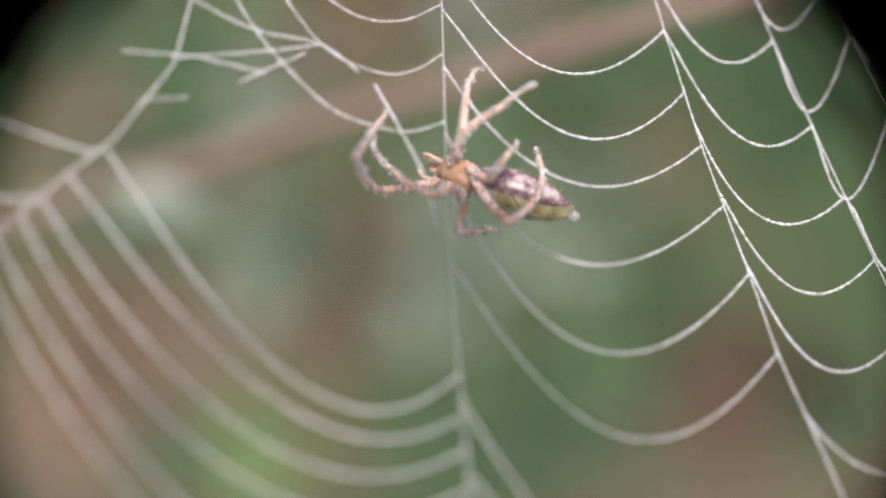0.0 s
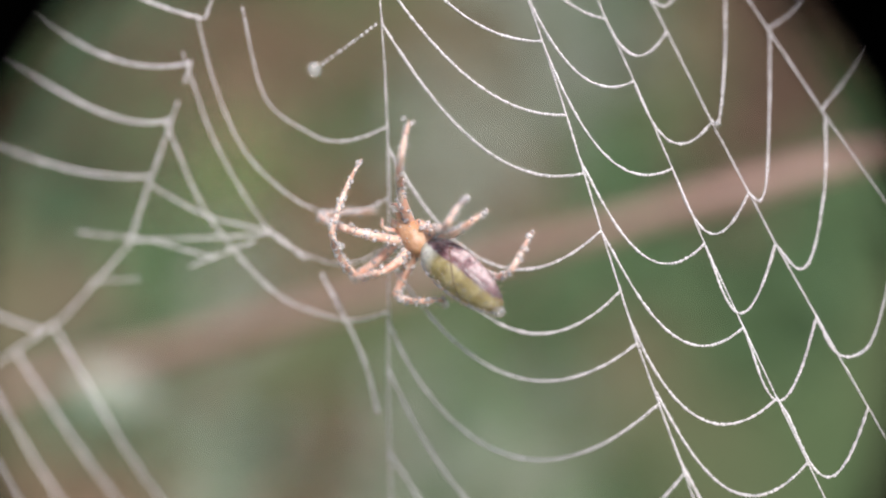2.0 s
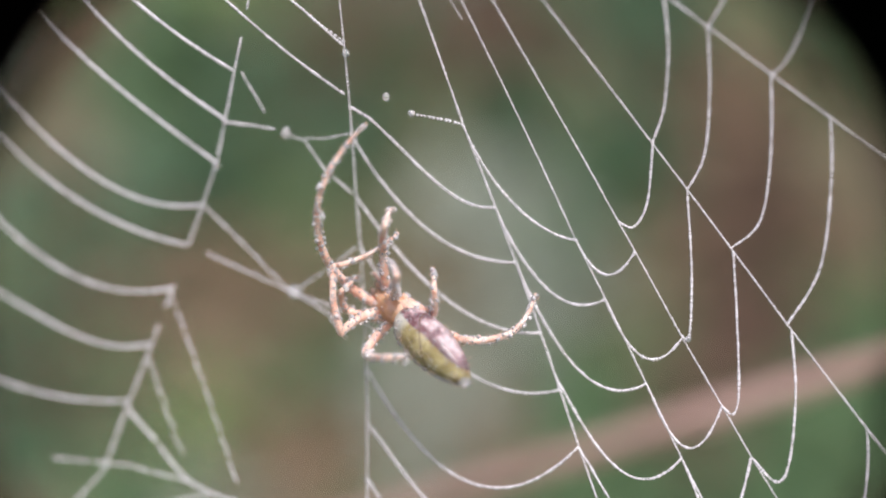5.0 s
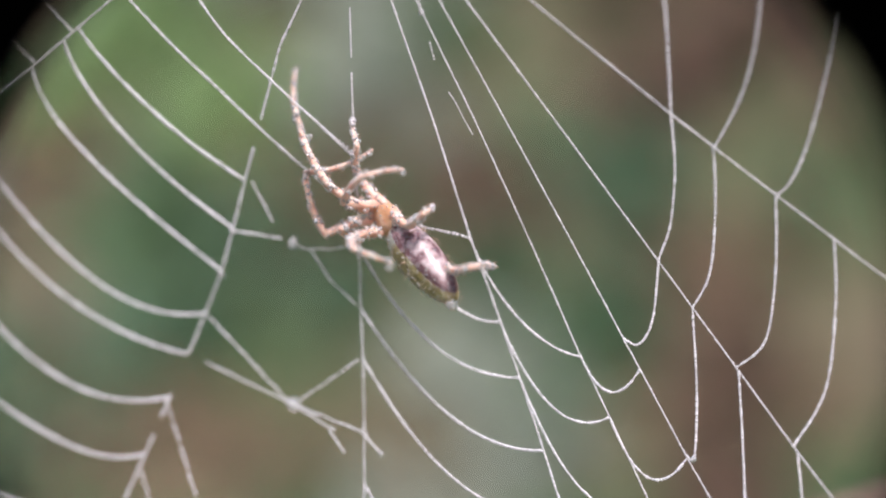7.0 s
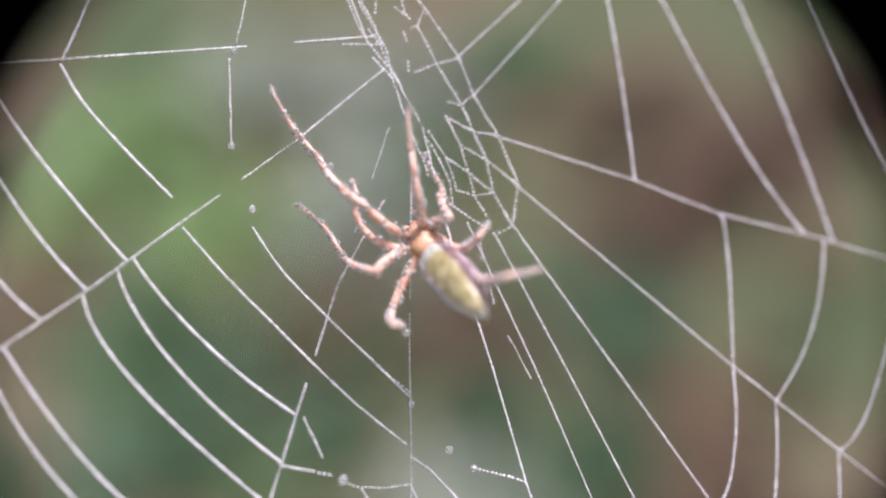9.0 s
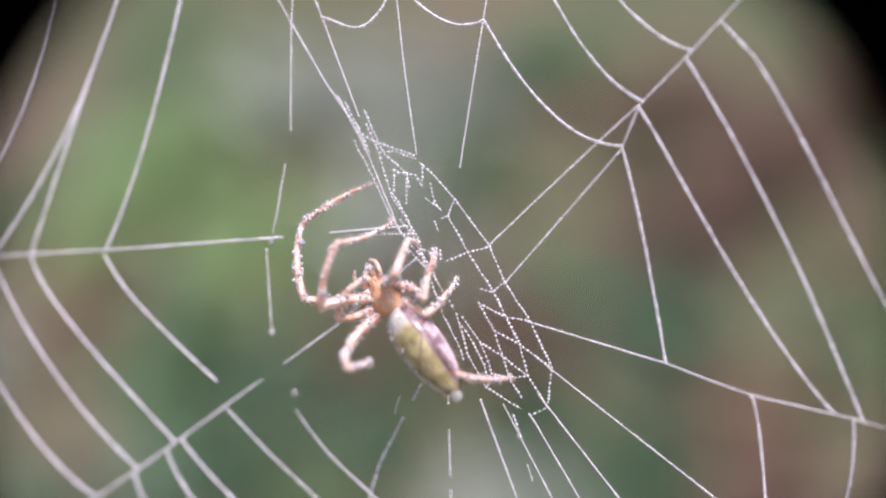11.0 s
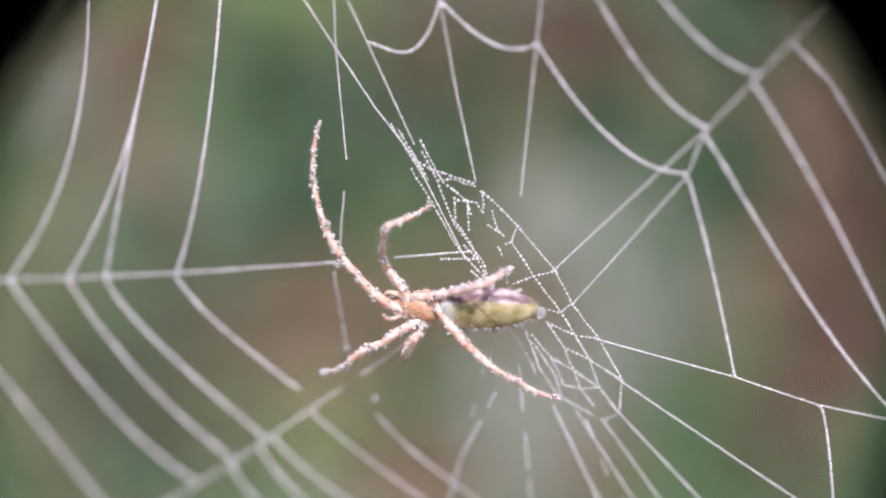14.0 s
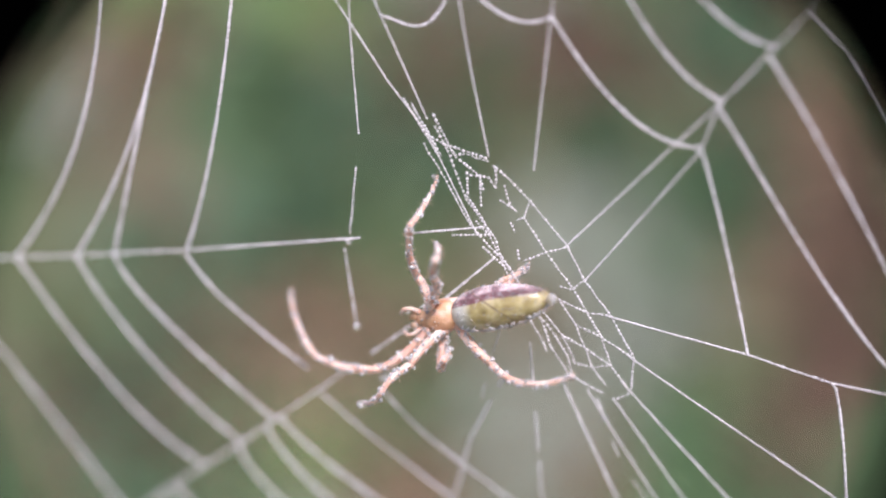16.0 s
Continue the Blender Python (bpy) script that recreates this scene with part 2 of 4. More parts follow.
sector("south_b", "south_a", [(-21.77, -22.59, 1.8), (-25.45, -27.66, 2.3), (-30.48, -31.57, 3.0, 0.9), (-34.65, -34.39, 4.0, 0.8), (-39.33, -38.39, 4.6, 0.8), (-43.28, -43.42, 4.5, 0.7), (-51.84, -52.87, 2.96), (-56.27, -57.23, 2.94)])
sector("east", "east_south", [(14.52, 15.35, -0.7, 0.6), (20.11, 17.76, -0.2, 2.75), (24.19, 21.25, 2.4, 1.2)])
sector("north_east_b", "east", [(14.94, 9.8, -0.5, 0.9)])
sector("north_east", "east", [(17.28, 19.06, 1.6, 0.9), (19.9, 20.59, -1.2), (21.87, 27.02, 3.7, 0.7)])
sector("north_c", "north_east_b", [(22.8, 15.05, 1.9)])
sector("north_c", "north_east", [(30.33, 17.52, 2.2), (32.32, 20.29, 2.5, 0.8)])
sector("north_b", "north", [(23.51, 25.55, 1.6, 0.7)])
sector("north", "north_c", [(25.45, 22.74, 1.2, 0.9)])
sector("north_west", "west", [(33.27, -24.47, 2.5, 1.1), (36.77, -29.58, 0.0, 1.1), (39.27, -32.35, 2.4, 1.6), (49.18, -36.81, 2.2, 3.25), (48.63, -48.53, 0.82, 1.7)], 0.11)
sector("west", "west_south", [(-29.6, -20.74, -1.2, 1.7), (-32.4, -23.49, 1.1, 1.1), (-36.89, -26.6, 2.5, 0.9), (-48.53, -33.63, 1.9, 0.4)], 0.11)
sector("west_south", "south_west", [(-20.36, -11.35, 0.7, 1.1), (-21.41, -14.33, 0.5, 1.4), (-23.74, -17.02, -1.5, 2.2), (-29.4, -19.71, 3.6), (-30.64, -22.33, 2.5, 1.3), (-34.87, -25.05, 4.6), (-47.02, -28.62, 3.1, 0.4), (-50.16, -32.3, 3.1, 0.7), (-58.49, -42.86, 2.35, 0.85), (-61.71, -46.26, 4.74, 0.85), (-62.62, -48.95, 3.17, 1.7)], 0.115)
sector("south_west", "south", [(-42.36, -57.28, 9.8, 0.9), (-44.4, -60.68, 9.2, 0.9), (-46.1, -63.63, 10.4), (-47.45, -67.21, 11.9, 1.1), (-49.29, -75.3, 16.9), (-50.4, -80.77, 15.6, 1.2)], 0.108)
sector("south_east", "south_a", [(-41.56, -48.25, 3.47, 1.6), (-46.19, -53.74, 3.17, 1.5)])
sector("east_south", "south_east", [(28.27, -42.5, 1.99, 1.7)])
drape([(14.69, -16.20), (14.36, -19.65), (13.58, -21.11), (12.68, -20.83)])
drape([(16.65, -18.89), (16.93, -23.76), (16.82, -27.46), (16.33, -27.52)])
drape([(19.30, -22.54), (19.52, -26.01), (19.67, -30.58), (19.39, -31.99), (18.76, -31.65)])
drape([(22.62, -27.10), (22.88, -30.78), (22.52, -34.66), (21.76, -35.76), (20.41, -34.44)])
drape([(26.82, -32.61), (26.80, -35.10), (26.15, -39.28), (25.09, -40.53), (23.97, -40.21), (22.94, -38.41)])
drape([(15.34, -7.73), (15.59, -10.73), (15.36, -13.99), (14.66, -16.15)])
drape([(17.76, -9.61), (17.89, -13.28), (17.62, -16.90), (16.66, -18.91)])
drape([(21.25, -12.33), (21.33, -16.79), (20.82, -20.74), (19.17, -22.37)])
drape([(24.53, -14.86), (24.69, -18.65), (24.18, -23.53), (22.39, -26.79)])
drape([(-17.11, -0.15), (-14.47, -3.08), (-11.76, -5.74), (-9.45, -8.00), (-6.67, -10.55), (-3.59, -12.94)])
drape([(-12.68, -0.16), (-10.93, -2.70), (-8.34, -5.34), (-5.89, -7.65), (-3.47, -9.95)])
drape([(-24.58, 9.55), (-23.15, 7.27), (-20.57, 4.45), (-17.62, 1.57)], 0.11)

# TORN and loose threads, and the close mesh of the hub
def loose(pts, size, gap):
    fine = []
    for p, q in zip(pts, pts[1:]):
        n = max(1, int(math.dist(p, q) / 0.6))
        for k in range(n):
            u = k / n
            fine.append((p[0] + (q[0] - p[0]) * u + silk.uniform(-0.03, 0.03), p[1] + (q[1] - p[1]) * u + silk.uniform(-0.03, 0.03)))
    strand("loose_thread", fine + [pts[-1]], size, gap, 0.014)


loose([(-4.23, 14.57), (-3.24, 13.59), (-2.17, 12.32), (-0.23, 9.58), (0.62, 7.42), (2.03, 5.14), (3.24, 2.37), (2.85, 0.0), (1.86, -0.48)], 0.085, 0.25)
loose([(-6.64, 15.2), (-5.7, 15.27), (-4.41, 14.77)], 0.085, 0.25)
loose([(-2.17, 12.32), (-2.6, 11.37), (-3.08, 11.19)], 0.085, 0.25)
loose([(-2.6, 11.37), (-1.48, 9.22), (-0.08, 6.85), (1.39, 3.77), (1.78, 1.89), (2.85, 0.0)], 0.085, 0.25)
loose([(-0.23, 9.48), (-1.48, 9.22), (-2.93, 8.66)], 0.085, 0.25)
loose([(0.62, 7.42), (-0.08, 6.85), (-0.92, 7.06)], 0.085, 0.25)
loose([(-1.06, 6.27), (0.61, 5.36), (2.03, 5.14)], 0.085, 0.25)
loose([(-0.97, 6.17), (-0.1, 4.58), (0.3, 3.09), (0.71, 1.7), (1.42, 0.51)], 0.085, 0.25)
loose([(-0.1, 4.58), (1.3, 3.77), (3.15, 2.37)], 0.085, 0.25)
loose([(-1.97, 5.41), (-0.91, 3.81), (0.3, 3.09), (1.78, 1.89)], 0.085, 0.25)
loose([(-0.91, 3.81), (-0.34, 2.02), (0.71, 1.7), (1.78, 1.89)], 0.085, 0.25)
loose([(-2.34, 5.71), (-1.72, 3.13), (-0.77, 1.23), (0.17, 0.62), (1.3, -0.08)], 0.085, 0.25)
loose([(-3.12, 5.52), (-2.1, 3.33), (-2.03, 2.83)], 0.085, 0.25)
loose([(-2.18, 5.11), (-1.48, 4.01), (-0.79, 2.52), (-0.58, 1.23)], 0.085, 0.25)
loose([(0.8, -0.37), (1.21, -1.94)], 0.085, 0.25)
loose([(-8.2, 15.99), (-7.09, 13.78), (-5.84, 10.96), (-4.78, 9.58), (-3.45, 7.89)], 0.085, 0.25)
loose([(-7.39, 17.02), (-6.65, 15.1), (-5.94, 12.5), (-5.24, 11.43), (-4.46, 10.15), (-4.17, 8.69)], 0.085, 0.25)
loose([(-5.75, 14.22), (-5.83, 12.69), (-5.06, 11.23), (-4.41, 9.37), (-3.55, 7.79)], 0.085, 0.25)
loose([(-7.54, 17.87), (-6.36, 15.1), (-5.01, 13.92), (-4.87, 13.06)], 0.085, 0.25)
loose([(-5.67, 14.03), (-4.45, 13.81), (-4.11, 13.13), (-4.05, 14.47)], 0.085, 0.25)
loose([(-5.02, 13.83), (-5.11, 12.1)], 0.085, 0.25)
loose([(-3.63, 13.32), (-3.32, 12.06), (-3.05, 11.77)], 0.085, 0.25)
loose([(-3.96, 12.46), (-3.41, 12.06), (-2.96, 11.67)], 0.085, 0.25)
loose([(-3.46, 11.1), (-3.21, 10.42)], 0.085, 0.25)
loose([(-3.18, 9.35), (-3.12, 8.76)], 0.085, 0.25)
loose([(-5.25, 9.68), (-4.0, 8.29)], 0.085, 0.25)
loose([(-5.54, 11.24), (-4.74, 10.26)], 0.085, 0.25)
loose([(-7.1, 10.4), (-4.73, 10.35)], 0.085, 0.25)
loose([(-3.55, 7.79), (-2.43, 5.81)], 0.085, 0.25)
loose([(-4.17, 8.69), (-3.12, 5.52)], 0.085, 0.25)
loose([(-8.07, 16.56), (-6.89, 15.87), (-5.6, 15.36), (-4.49, 14.96)], 0.085, 0.25)
loose([(-9.18, 18.76), (-7.48, 15.41)], 0.085, 0.25)
loose([(-8.73, 18.47), (-7.2, 15.21)], 0.085, 0.25)
loose([(-24.16, -36.11), (-18.95, -36.36), (-14.29, -37.26)], 0.09, 0.16)
loose([(-23.27, -39.23), (-19.8, -38.96)], 0.08, 0.16)
loose([(-7.29, -25.09), (-3.53, -22.43)], 0.1, 0.32)
loose([(-11.43, -14.47), (-9.35, -14.77)], 0.1, 0.24)
loose([(-9.05, -14.86), (-8.17, -14.95)], 0.12, 0.28)
loose([(-7.59, -15.32), (-6.72, -15.6), (-5.13, -15.59), (-3.31, -15.3)], 0.08, 0.25)
loose([(-9.91, -11.48), (-8.82, -13.91)], 0.09, 0.18)
loose([(-6.42, -15.7), (-5.21, -17.57), (-3.57, -19.08)], 0.08, 0.15)
loose([(0.45, -14.16), (1.95, -14.49), (3.55, -14.87)], 0.1, 0.25)
loose([(-5.82, -7.67), (-4.5, -8.85), (-3.34, -9.8)], 0.08, 0.25)
loose([(-13.91, 9.67), (-13.82, 4.62)], 0.08, 0.18)
loose([(-4.26, 5.64), (-5.33, 2.69)], 0.06, 0.2)
loose([(-6.05, 0.71), (-6.42, -0.38)], 0.06, 0.2)
loose([(2.58, -6.33), (3.9, -8.75)], 0.06, 0.17)
loose([(1.52, -3.49), (1.77, -4.44)], 0.06, 0.17)
loose([(-12.5, 14.85), (-13.46, 10.53)], 0.07, 0.17)

# threads that give way together: strung across at first, slack after; each with the ends that it comes to rest at
SLACK = []


def walk_line(pts, d):
    """The point and the direction at the distance d along a line of points."""
    for p, q in zip(pts, pts[1:]):
        L = math.dist(p, q)
        if d <= L or q is pts[-1]:
            return (p[0] + (q[0] - p[0]) * d / L, p[1] + (q[1] - p[1]) * d / L), math.atan2(q[1] - p[1], q[0] - p[0])
        d -= L


def parting(pts, rests, size=0.098, n=4):
    """A thread strung along pts that parts into short stiff lengths, which come to rest along the given lines."""
    line = smooth_line(pts)
    total = sum(math.dist(p, q) for p, q in zip(line, line[1:]))
    ends = [sum(math.dist(p, q) for p, q in zip(r, r[1:])) for r in rests]
    for k in range(n):
        cut = [walk_line(line, total * (k + u / 6) / n)[0] for u in range(7)]
        ob = strand("slack_thread", cut, size, 0.2)
        s = (k + 0.5) / n * sum(ends)
        for r, L in zip(rests, ends):
            if s <= L or r is rests[-1]:
                break
            s -= L
        reach = total / n / 2
        s = min(max(s, min(reach, L / 2)), max(L - reach, L / 2))
        to, heading = walk_line(r, s)
        p, q = cut[0], cut[-1]
        turn = heading - math.atan2(q[1] - p[1], q[0] - p[0])
        turn = (turn + math.pi) % (2 * math.pi) - math.pi
        mid = ((p[0] + q[0] + 2 * cut[3][0]) / 4, (p[1] + q[1] + 2 * cut[3][1]) / 4)
        SLACK.append((ob, Matrix.Translation(at(*to)) @ Matrix.Rotation(-turn, 4, "Y") @ Matrix.Translation(-at(*mid))))


REST_A = [(-13.29, -19.85), (-8.09, -24.96), (-5.35, -26.55), (-4.29, -28.16)]
REST_B = [(-13.46, -22.79), (-7.89, -25.17), (-3.27, -26.77), (-1.92, -28.08)]
REST_C = [(-16.18, -24.9), (-11.24, -37.31)]
REST_D = [(-17.59, -29.38), (-15.06, -35.62)]
BUNDLE = [(-19.07, -32.6), (-14.45, -37.35), (-9.63, -38.91), (-6.35, -40.19), (-1.52, -42.53), (-0.87, -43.98)]
parting([(-12.11, -21.45), (-10.96, -26.99), (-7.96, -29.19), (-6.26, -29.61), (-4.6, -29.3), (-3.0, -28.6)], [REST_A], 0.085, 8)
parting([(-15.16, -21.97), (-14.34, -26.03), (-12.66, -29.96), (-10.38, -32.35), (-7.81, -33.79), (-5.12, -33.89), (-2.9, -32.96)], [REST_B, REST_D], 0.085, 12)
parting([(-16.29, -24.41), (-14.32, -30.0), (-10.62, -35.35), (-7.1, -36.99), (-4.77, -36.91), (-2.82, -35.82)], [BUNDLE], 0.085, 7)
parting([(-17.66, -28.87), (-15.0, -34.41), (-10.48, -39.04), (-7.05, -40.36), (-4.73, -40.54), (-2.71, -39.84)], [BUNDLE], 0.098, 7)
parting([(-18.94, -32.8), (-14.97, -34.6), (-10.52, -35.45), (-8.12, -37.08)], [REST_C], 0.098, 8)
parting([(-16.17, -37.89), (-11.64, -35.99)], [[(-16.36, -38.69), (-12.98, -37.89)]], 0.09, 2)
parting([(-20.11, -36.46), (-14.08, -35.9), (-10.52, -35.45)], [[(-19.07, -32.6), (-14.45, -37.35), (-9.63, -38.91), (-6.35, -40.19)]], 0.09, 4)
parting([(-7.19, -37.71), (-4.41, -42.7), (-3.36, -46.35)], [[(-6.44, -40.19), (-1.52, -42.53), (-0.44, -46.02)]], 0.12, 4)

DROPS = [
    (-7.58, -25.24, 0.46),
    (-1.02, -13.12, 0.26),
    (0.45, -14.16, 0.23),
    (-7.59, -15.32, 0.3),
    (-11.43, -14.47, 0.2),
    (-13.82, 4.62, 0.23),
    (-12.64, 0.94, 0.23),
    (-7.49, -15.13, 0.3),
    (16.74, -27.73, 0.2),
    (-1.92, -28.08, 0.2),
    (-13.58, 10.15, 0.2),
    (1.12, -1.75, 0.2),
    (-12.32, -17.21, 0.26),
    (17.79, -9.64, 0.2),
    (-3.26, -10.48, 0.23),
]
for x, z, r in DROPS:
    v, f = [], []
    bead(v, f, at(x, z, -0.05), r * MM, True, 1.06)
    mesh_part("water_drop", v, f, M_DROP, web, "clear hanging dew drop")

# ---- the spider: head along local +x, upper flank along +y, the camera's side along -z; millimetres ----
spider = tagged(new("spider"), "orange-brown orb weaver spider beaded with dew, climbing the web", "spider")
dew = random.Random(11)


def multi(name, verts, faces, mats, index, parent, label=""):
    ob = mesh_part(name, verts, faces, mats[0], parent, label)
    for m in mats[1:]:
        ob.data.materials.append(m)
    ob.data.polygons.foreach_set("material_index", index)
    return ob


def lathe(profile, sides, squash=(1.0, 1.0), bend=None):
    """A body of revolution along x: profile of (x, radius)."""
    v, f = [], []
    for x, r in profile:
        for k in range(sides):
            a = 2 * math.pi * k / sides
            y, z = r * math.cos(a) * squash[0], r * math.sin(a) * squash[1]
            if bend:
                y += bend(x)
            v.append(Vector((x, y, z)) * MM)
    n = len(profile)
    for i in range(n - 1):
        for k in range(sides):
            a, b = i * sides + k, i * sides + (k + 1) % sides
            f.append([a, b, b + sides, a + sides])
    f.append(list(range(sides))[::-1])
    f.append([(n - 1) * sides + k for k in range(sides)])
    return v, f


def abdomen_material():
    """Olive flanks, a purple-brown band along the upper flank, a silvery shoulder, dark flecks and an oblique line."""
    m, n, l, b = nodes_of("abdomen_skin", 0.32, Specular_IOR_Level=0.5)
    tc = n.new("ShaderNodeTexCoord")
    sep = n.new("ShaderNodeSeparateXYZ")
    l.new(tc.outputs["Object"], sep.inputs[0])
    no = n.new("ShaderNodeTexNoise")
    no.inputs["Scale"].default_value, no.inputs["Detail"].default_value = 1500, 5
    l.new(tc.outputs["Object"], no.inputs["Vector"])
    big = n.new("ShaderNodeTexNoise")
    big.inputs["Scale"].default_value = 500
    l.new(tc.outputs["Object"], big.inputs["Vector"])

    def math_node(op, a, v):
        k = n.new("ShaderNodeMath")
        k.operation = op
        l.new(a, k.inputs[0])
        if isinstance(v, float):
            k.inputs[1].default_value = v
        else:
            l.new(v, k.inputs[1])
        return k.outputs[0]

    def ramp(fac, stops):
        r = n.new("ShaderNodeValToRGB")
        while len(r.color_ramp.elements) < len(stops):
            r.color_ramp.elements.new(0.5)
        for e, (p, c) in zip(r.color_ramp.elements, stops):
            e.position, e.color = p, (*c, 1)
        l.new(fac, r.inputs["Fac"])
        return r.outputs["Color"]

    def mix(fac, a, c):
        k = n.new("ShaderNodeMix")
        k.data_type = "RGBA"
        l.new(fac, k.inputs["Factor"])
        l.new(a, k.inputs["A"])
        l.new(c, k.inputs["B"])
        return k.outputs["Result"]

    olive = ramp(no.outputs["Fac"], [(0.3, (0.20, 0.155, 0.055)), (0.5, (0.37, 0.31, 0.13)), (0.7, (0.55, 0.49, 0.28))])
    plum = ramp(no.outputs["Fac"], [(0.35, (0.06, 0.025, 0.03)), (0.55, (0.17, 0.08, 0.085)), (0.72, (0.42, 0.28, 0.29))])
    silver = ramp(no.outputs["Fac"], [(0.3, (0.40, 0.42, 0.36)), (0.7, (0.70, 0.71, 0.64))])
    y = math_node("ADD", math_node("MULTIPLY", sep.outputs["Y"], 1000.0), math_node("MULTIPLY", big.outputs["Fac"], 0.5))
    x = math_node("MULTIPLY", sep.outputs["X"], 1000.0)
    band = ramp(y, [(0.62, (0, 0, 0)), (0.70, (1, 1, 1))])
    shoulder = math_node("MULTIPLY", ramp(math_node("ADD", x, 2.7), [(0.35, (0, 0, 0)), (0.98, (1, 1, 1))]), 0.9)
    low = ramp(math_node("MULTIPLY", y, -0.7), [(0.42, (0, 0, 0)), (0.62, (1, 1, 1))])
    fleck = ramp(no.outputs["Fac"], [(0.44, (1, 1, 1)), (0.50, (0, 0, 0))])
    col = mix(shoulder, olive, silver)
    brown = n.new("ShaderNodeRGB")
    brown.outputs[0].default_value = (0.10, 0.05, 0.025, 1)
    col = mix(math_node("MULTIPLY", low, fleck), col, brown.outputs[0])
    col = mix(band, col, plum)
    rim = ramp(math_node("MULTIPLY", y, 0.7), [(0.70, (0, 0, 0)), (0.80, (0.85, 0.85, 0.85))])
    rose = ramp(no.outputs["Fac"], [(0.40, (0.16, 0.08, 0.09)), (0.5, (0.46, 0.33, 0.33)), (0.65, (0.70, 0.58, 0.57))])
    col = mix(rim, col, rose)
    slant = math_node("ABSOLUTE", math_node("ADD", math_node("ADD", math_node("MULTIPLY", y, -1.1), x), 3.9), 0.0)
    line = ramp(slant, [(0.04, (1, 1, 1)), (0.08, (0, 0, 0))])
    col = mix(math_node("MULTIPLY", line, 0.85), col, brown.outputs[0])
    l.new(col, b.inputs["Base Color"])
    bp = n.new("ShaderNodeBump")
    bp.inputs["Strength"].default_value, bp.inputs["Distance"].default_value = 0.6, 0.00008
    l.new(no.outputs["Fac"], bp.inputs["Height"])
    l.new(bp.outputs["Normal"], b.inputs["Normal"])
    return m


M_ABDOMEN = abdomen_material()
_prof = [(-0.75, 0.12), (-0.85, 0.55), (-1.1, 0.86), (-1.6, 1.14), (-2.3, 1.32), (-3.2, 1.40), (-4.2, 1.35), (-5.0, 1.21), (-5.75, 0.97), (-6.3, 0.72), (-6.7, 0.45), (-6.9, 0.2)]
_v, _f = lathe(_prof, 28, (0.95, 0.9))
abdomen = mesh_part("abdomen", _v, _f, M_ABDOMEN, spider, "olive abdomen with a plum-brown band")


def girth(x):
    for (a, ra), (b, rb) in zip(_prof, _prof[1:]):
        if b <= x <= a:
            return ra + (rb - ra) * (a - x) / (a - b)
    return 0.2


# beads of dew over the abdomen: a row along the lower margin, fine ones on the dark band
_v, _f = [], []
for k in range(52):
    x = -1.3 - 5.4 * k / 51
    a = math.pi + dew.uniform(0.15, 0.45)
    r = girth(x) * 0.95
    bead(_v, _f, Vector((x, r * math.cos(a), -abs(r * math.sin(a)))) * MM, dew.uniform(0.07, 0.16) * MM, True)
for k in range(420):
    x = dew.uniform(-6.75, -1.2)
    a = dew.choice((dew.uniform(-0.2, 1.25), dew.uniform(-0.2, 1.25), dew.uniform(1.2, 3.3)))
    r = girth(x) * 0.95
    bead(_v, _f, Vector((x, r * math.cos(a), -r * math.sin(a))) * MM, dew.uniform(0.025, 0.055) * MM)
tagged(mesh_part("dew_film", _v, _f, M_DEW, abdomen, "clear dew beads along the margin"), kind="stuff")
_v, _f = [], []
for k in range(240):
    x = dew.uniform(-6.8, -1.0)
    a = dew.uniform(0, 6.28)
    r = girth(x) * 0.93
    n = Vector((-0.5 if x > -6 else -1.2, math.cos(a), -math.sin(a))).normalized()
    p = Vector((x, r * math.cos(a), -r * math.sin(a)))
    tube(_v, _f, [p * MM, (p + n * dew.uniform(0.2, 0.4)) * MM], [0.014 * MM, 0.005 * MM], 3)
tagged(mesh_part("bristle_coat", _v, _f, M_HAIR, abdomen, "fine pale bristles"), kind="stuff")
_v, _f = [], []
bead(_v, _f, Vector((-7.02, -0.1, -0.3)) * MM, 0.36 * MM, True)
mesh_part("tail_drop", _v, _f, M_DROP, abdomen, "large clear drop at the tail")

_v, _f = lathe([(-1.15, 0.15), (-1.05, 0.55), (-0.7, 0.88), (-0.1, 1.0), (0.5, 0.86), (0.95, 0.62), (1.3, 0.55), (1.5, 0.36), (1.55, 0.1)], 24, (1.0, 0.72))
carapace = mesh_part("carapace", _v, _f, M_CARAPACE, spider, "amber-brown head shield")
_v, _f = [], []
for k in range(90):
    x, a = dew.uniform(-1.0, 1.5), dew.uniform(0, 6.28)
    r = 0.97 * (1.0 - 0.28 * (x / 1.5) ** 2 if x > 0 else 1.0 - 0.5 * x * x)
    bead(_v, _f, Vector((x, r * math.cos(a) * 0.98, r * math.sin(a) * 0.7)) * MM, dew.uniform(0.025, 0.075) * MM)
tagged(mesh_part("dew_film", _v, _f, M_DEW, carapace, "clear fine dew"), kind="stuff")
for k in range(8):
    _v, _f = [], []
    row, side = divmod(k, 4)
    bead(_v, _f, Vector((1.34 - 0.16 * row, (side - 1.5) * 0.22, -0.34 - 0.05 * row)) * MM, 0.05 * MM, True)
    mesh_part("eye", _v, _f, M_EYE, carapace, "shiny black eye")
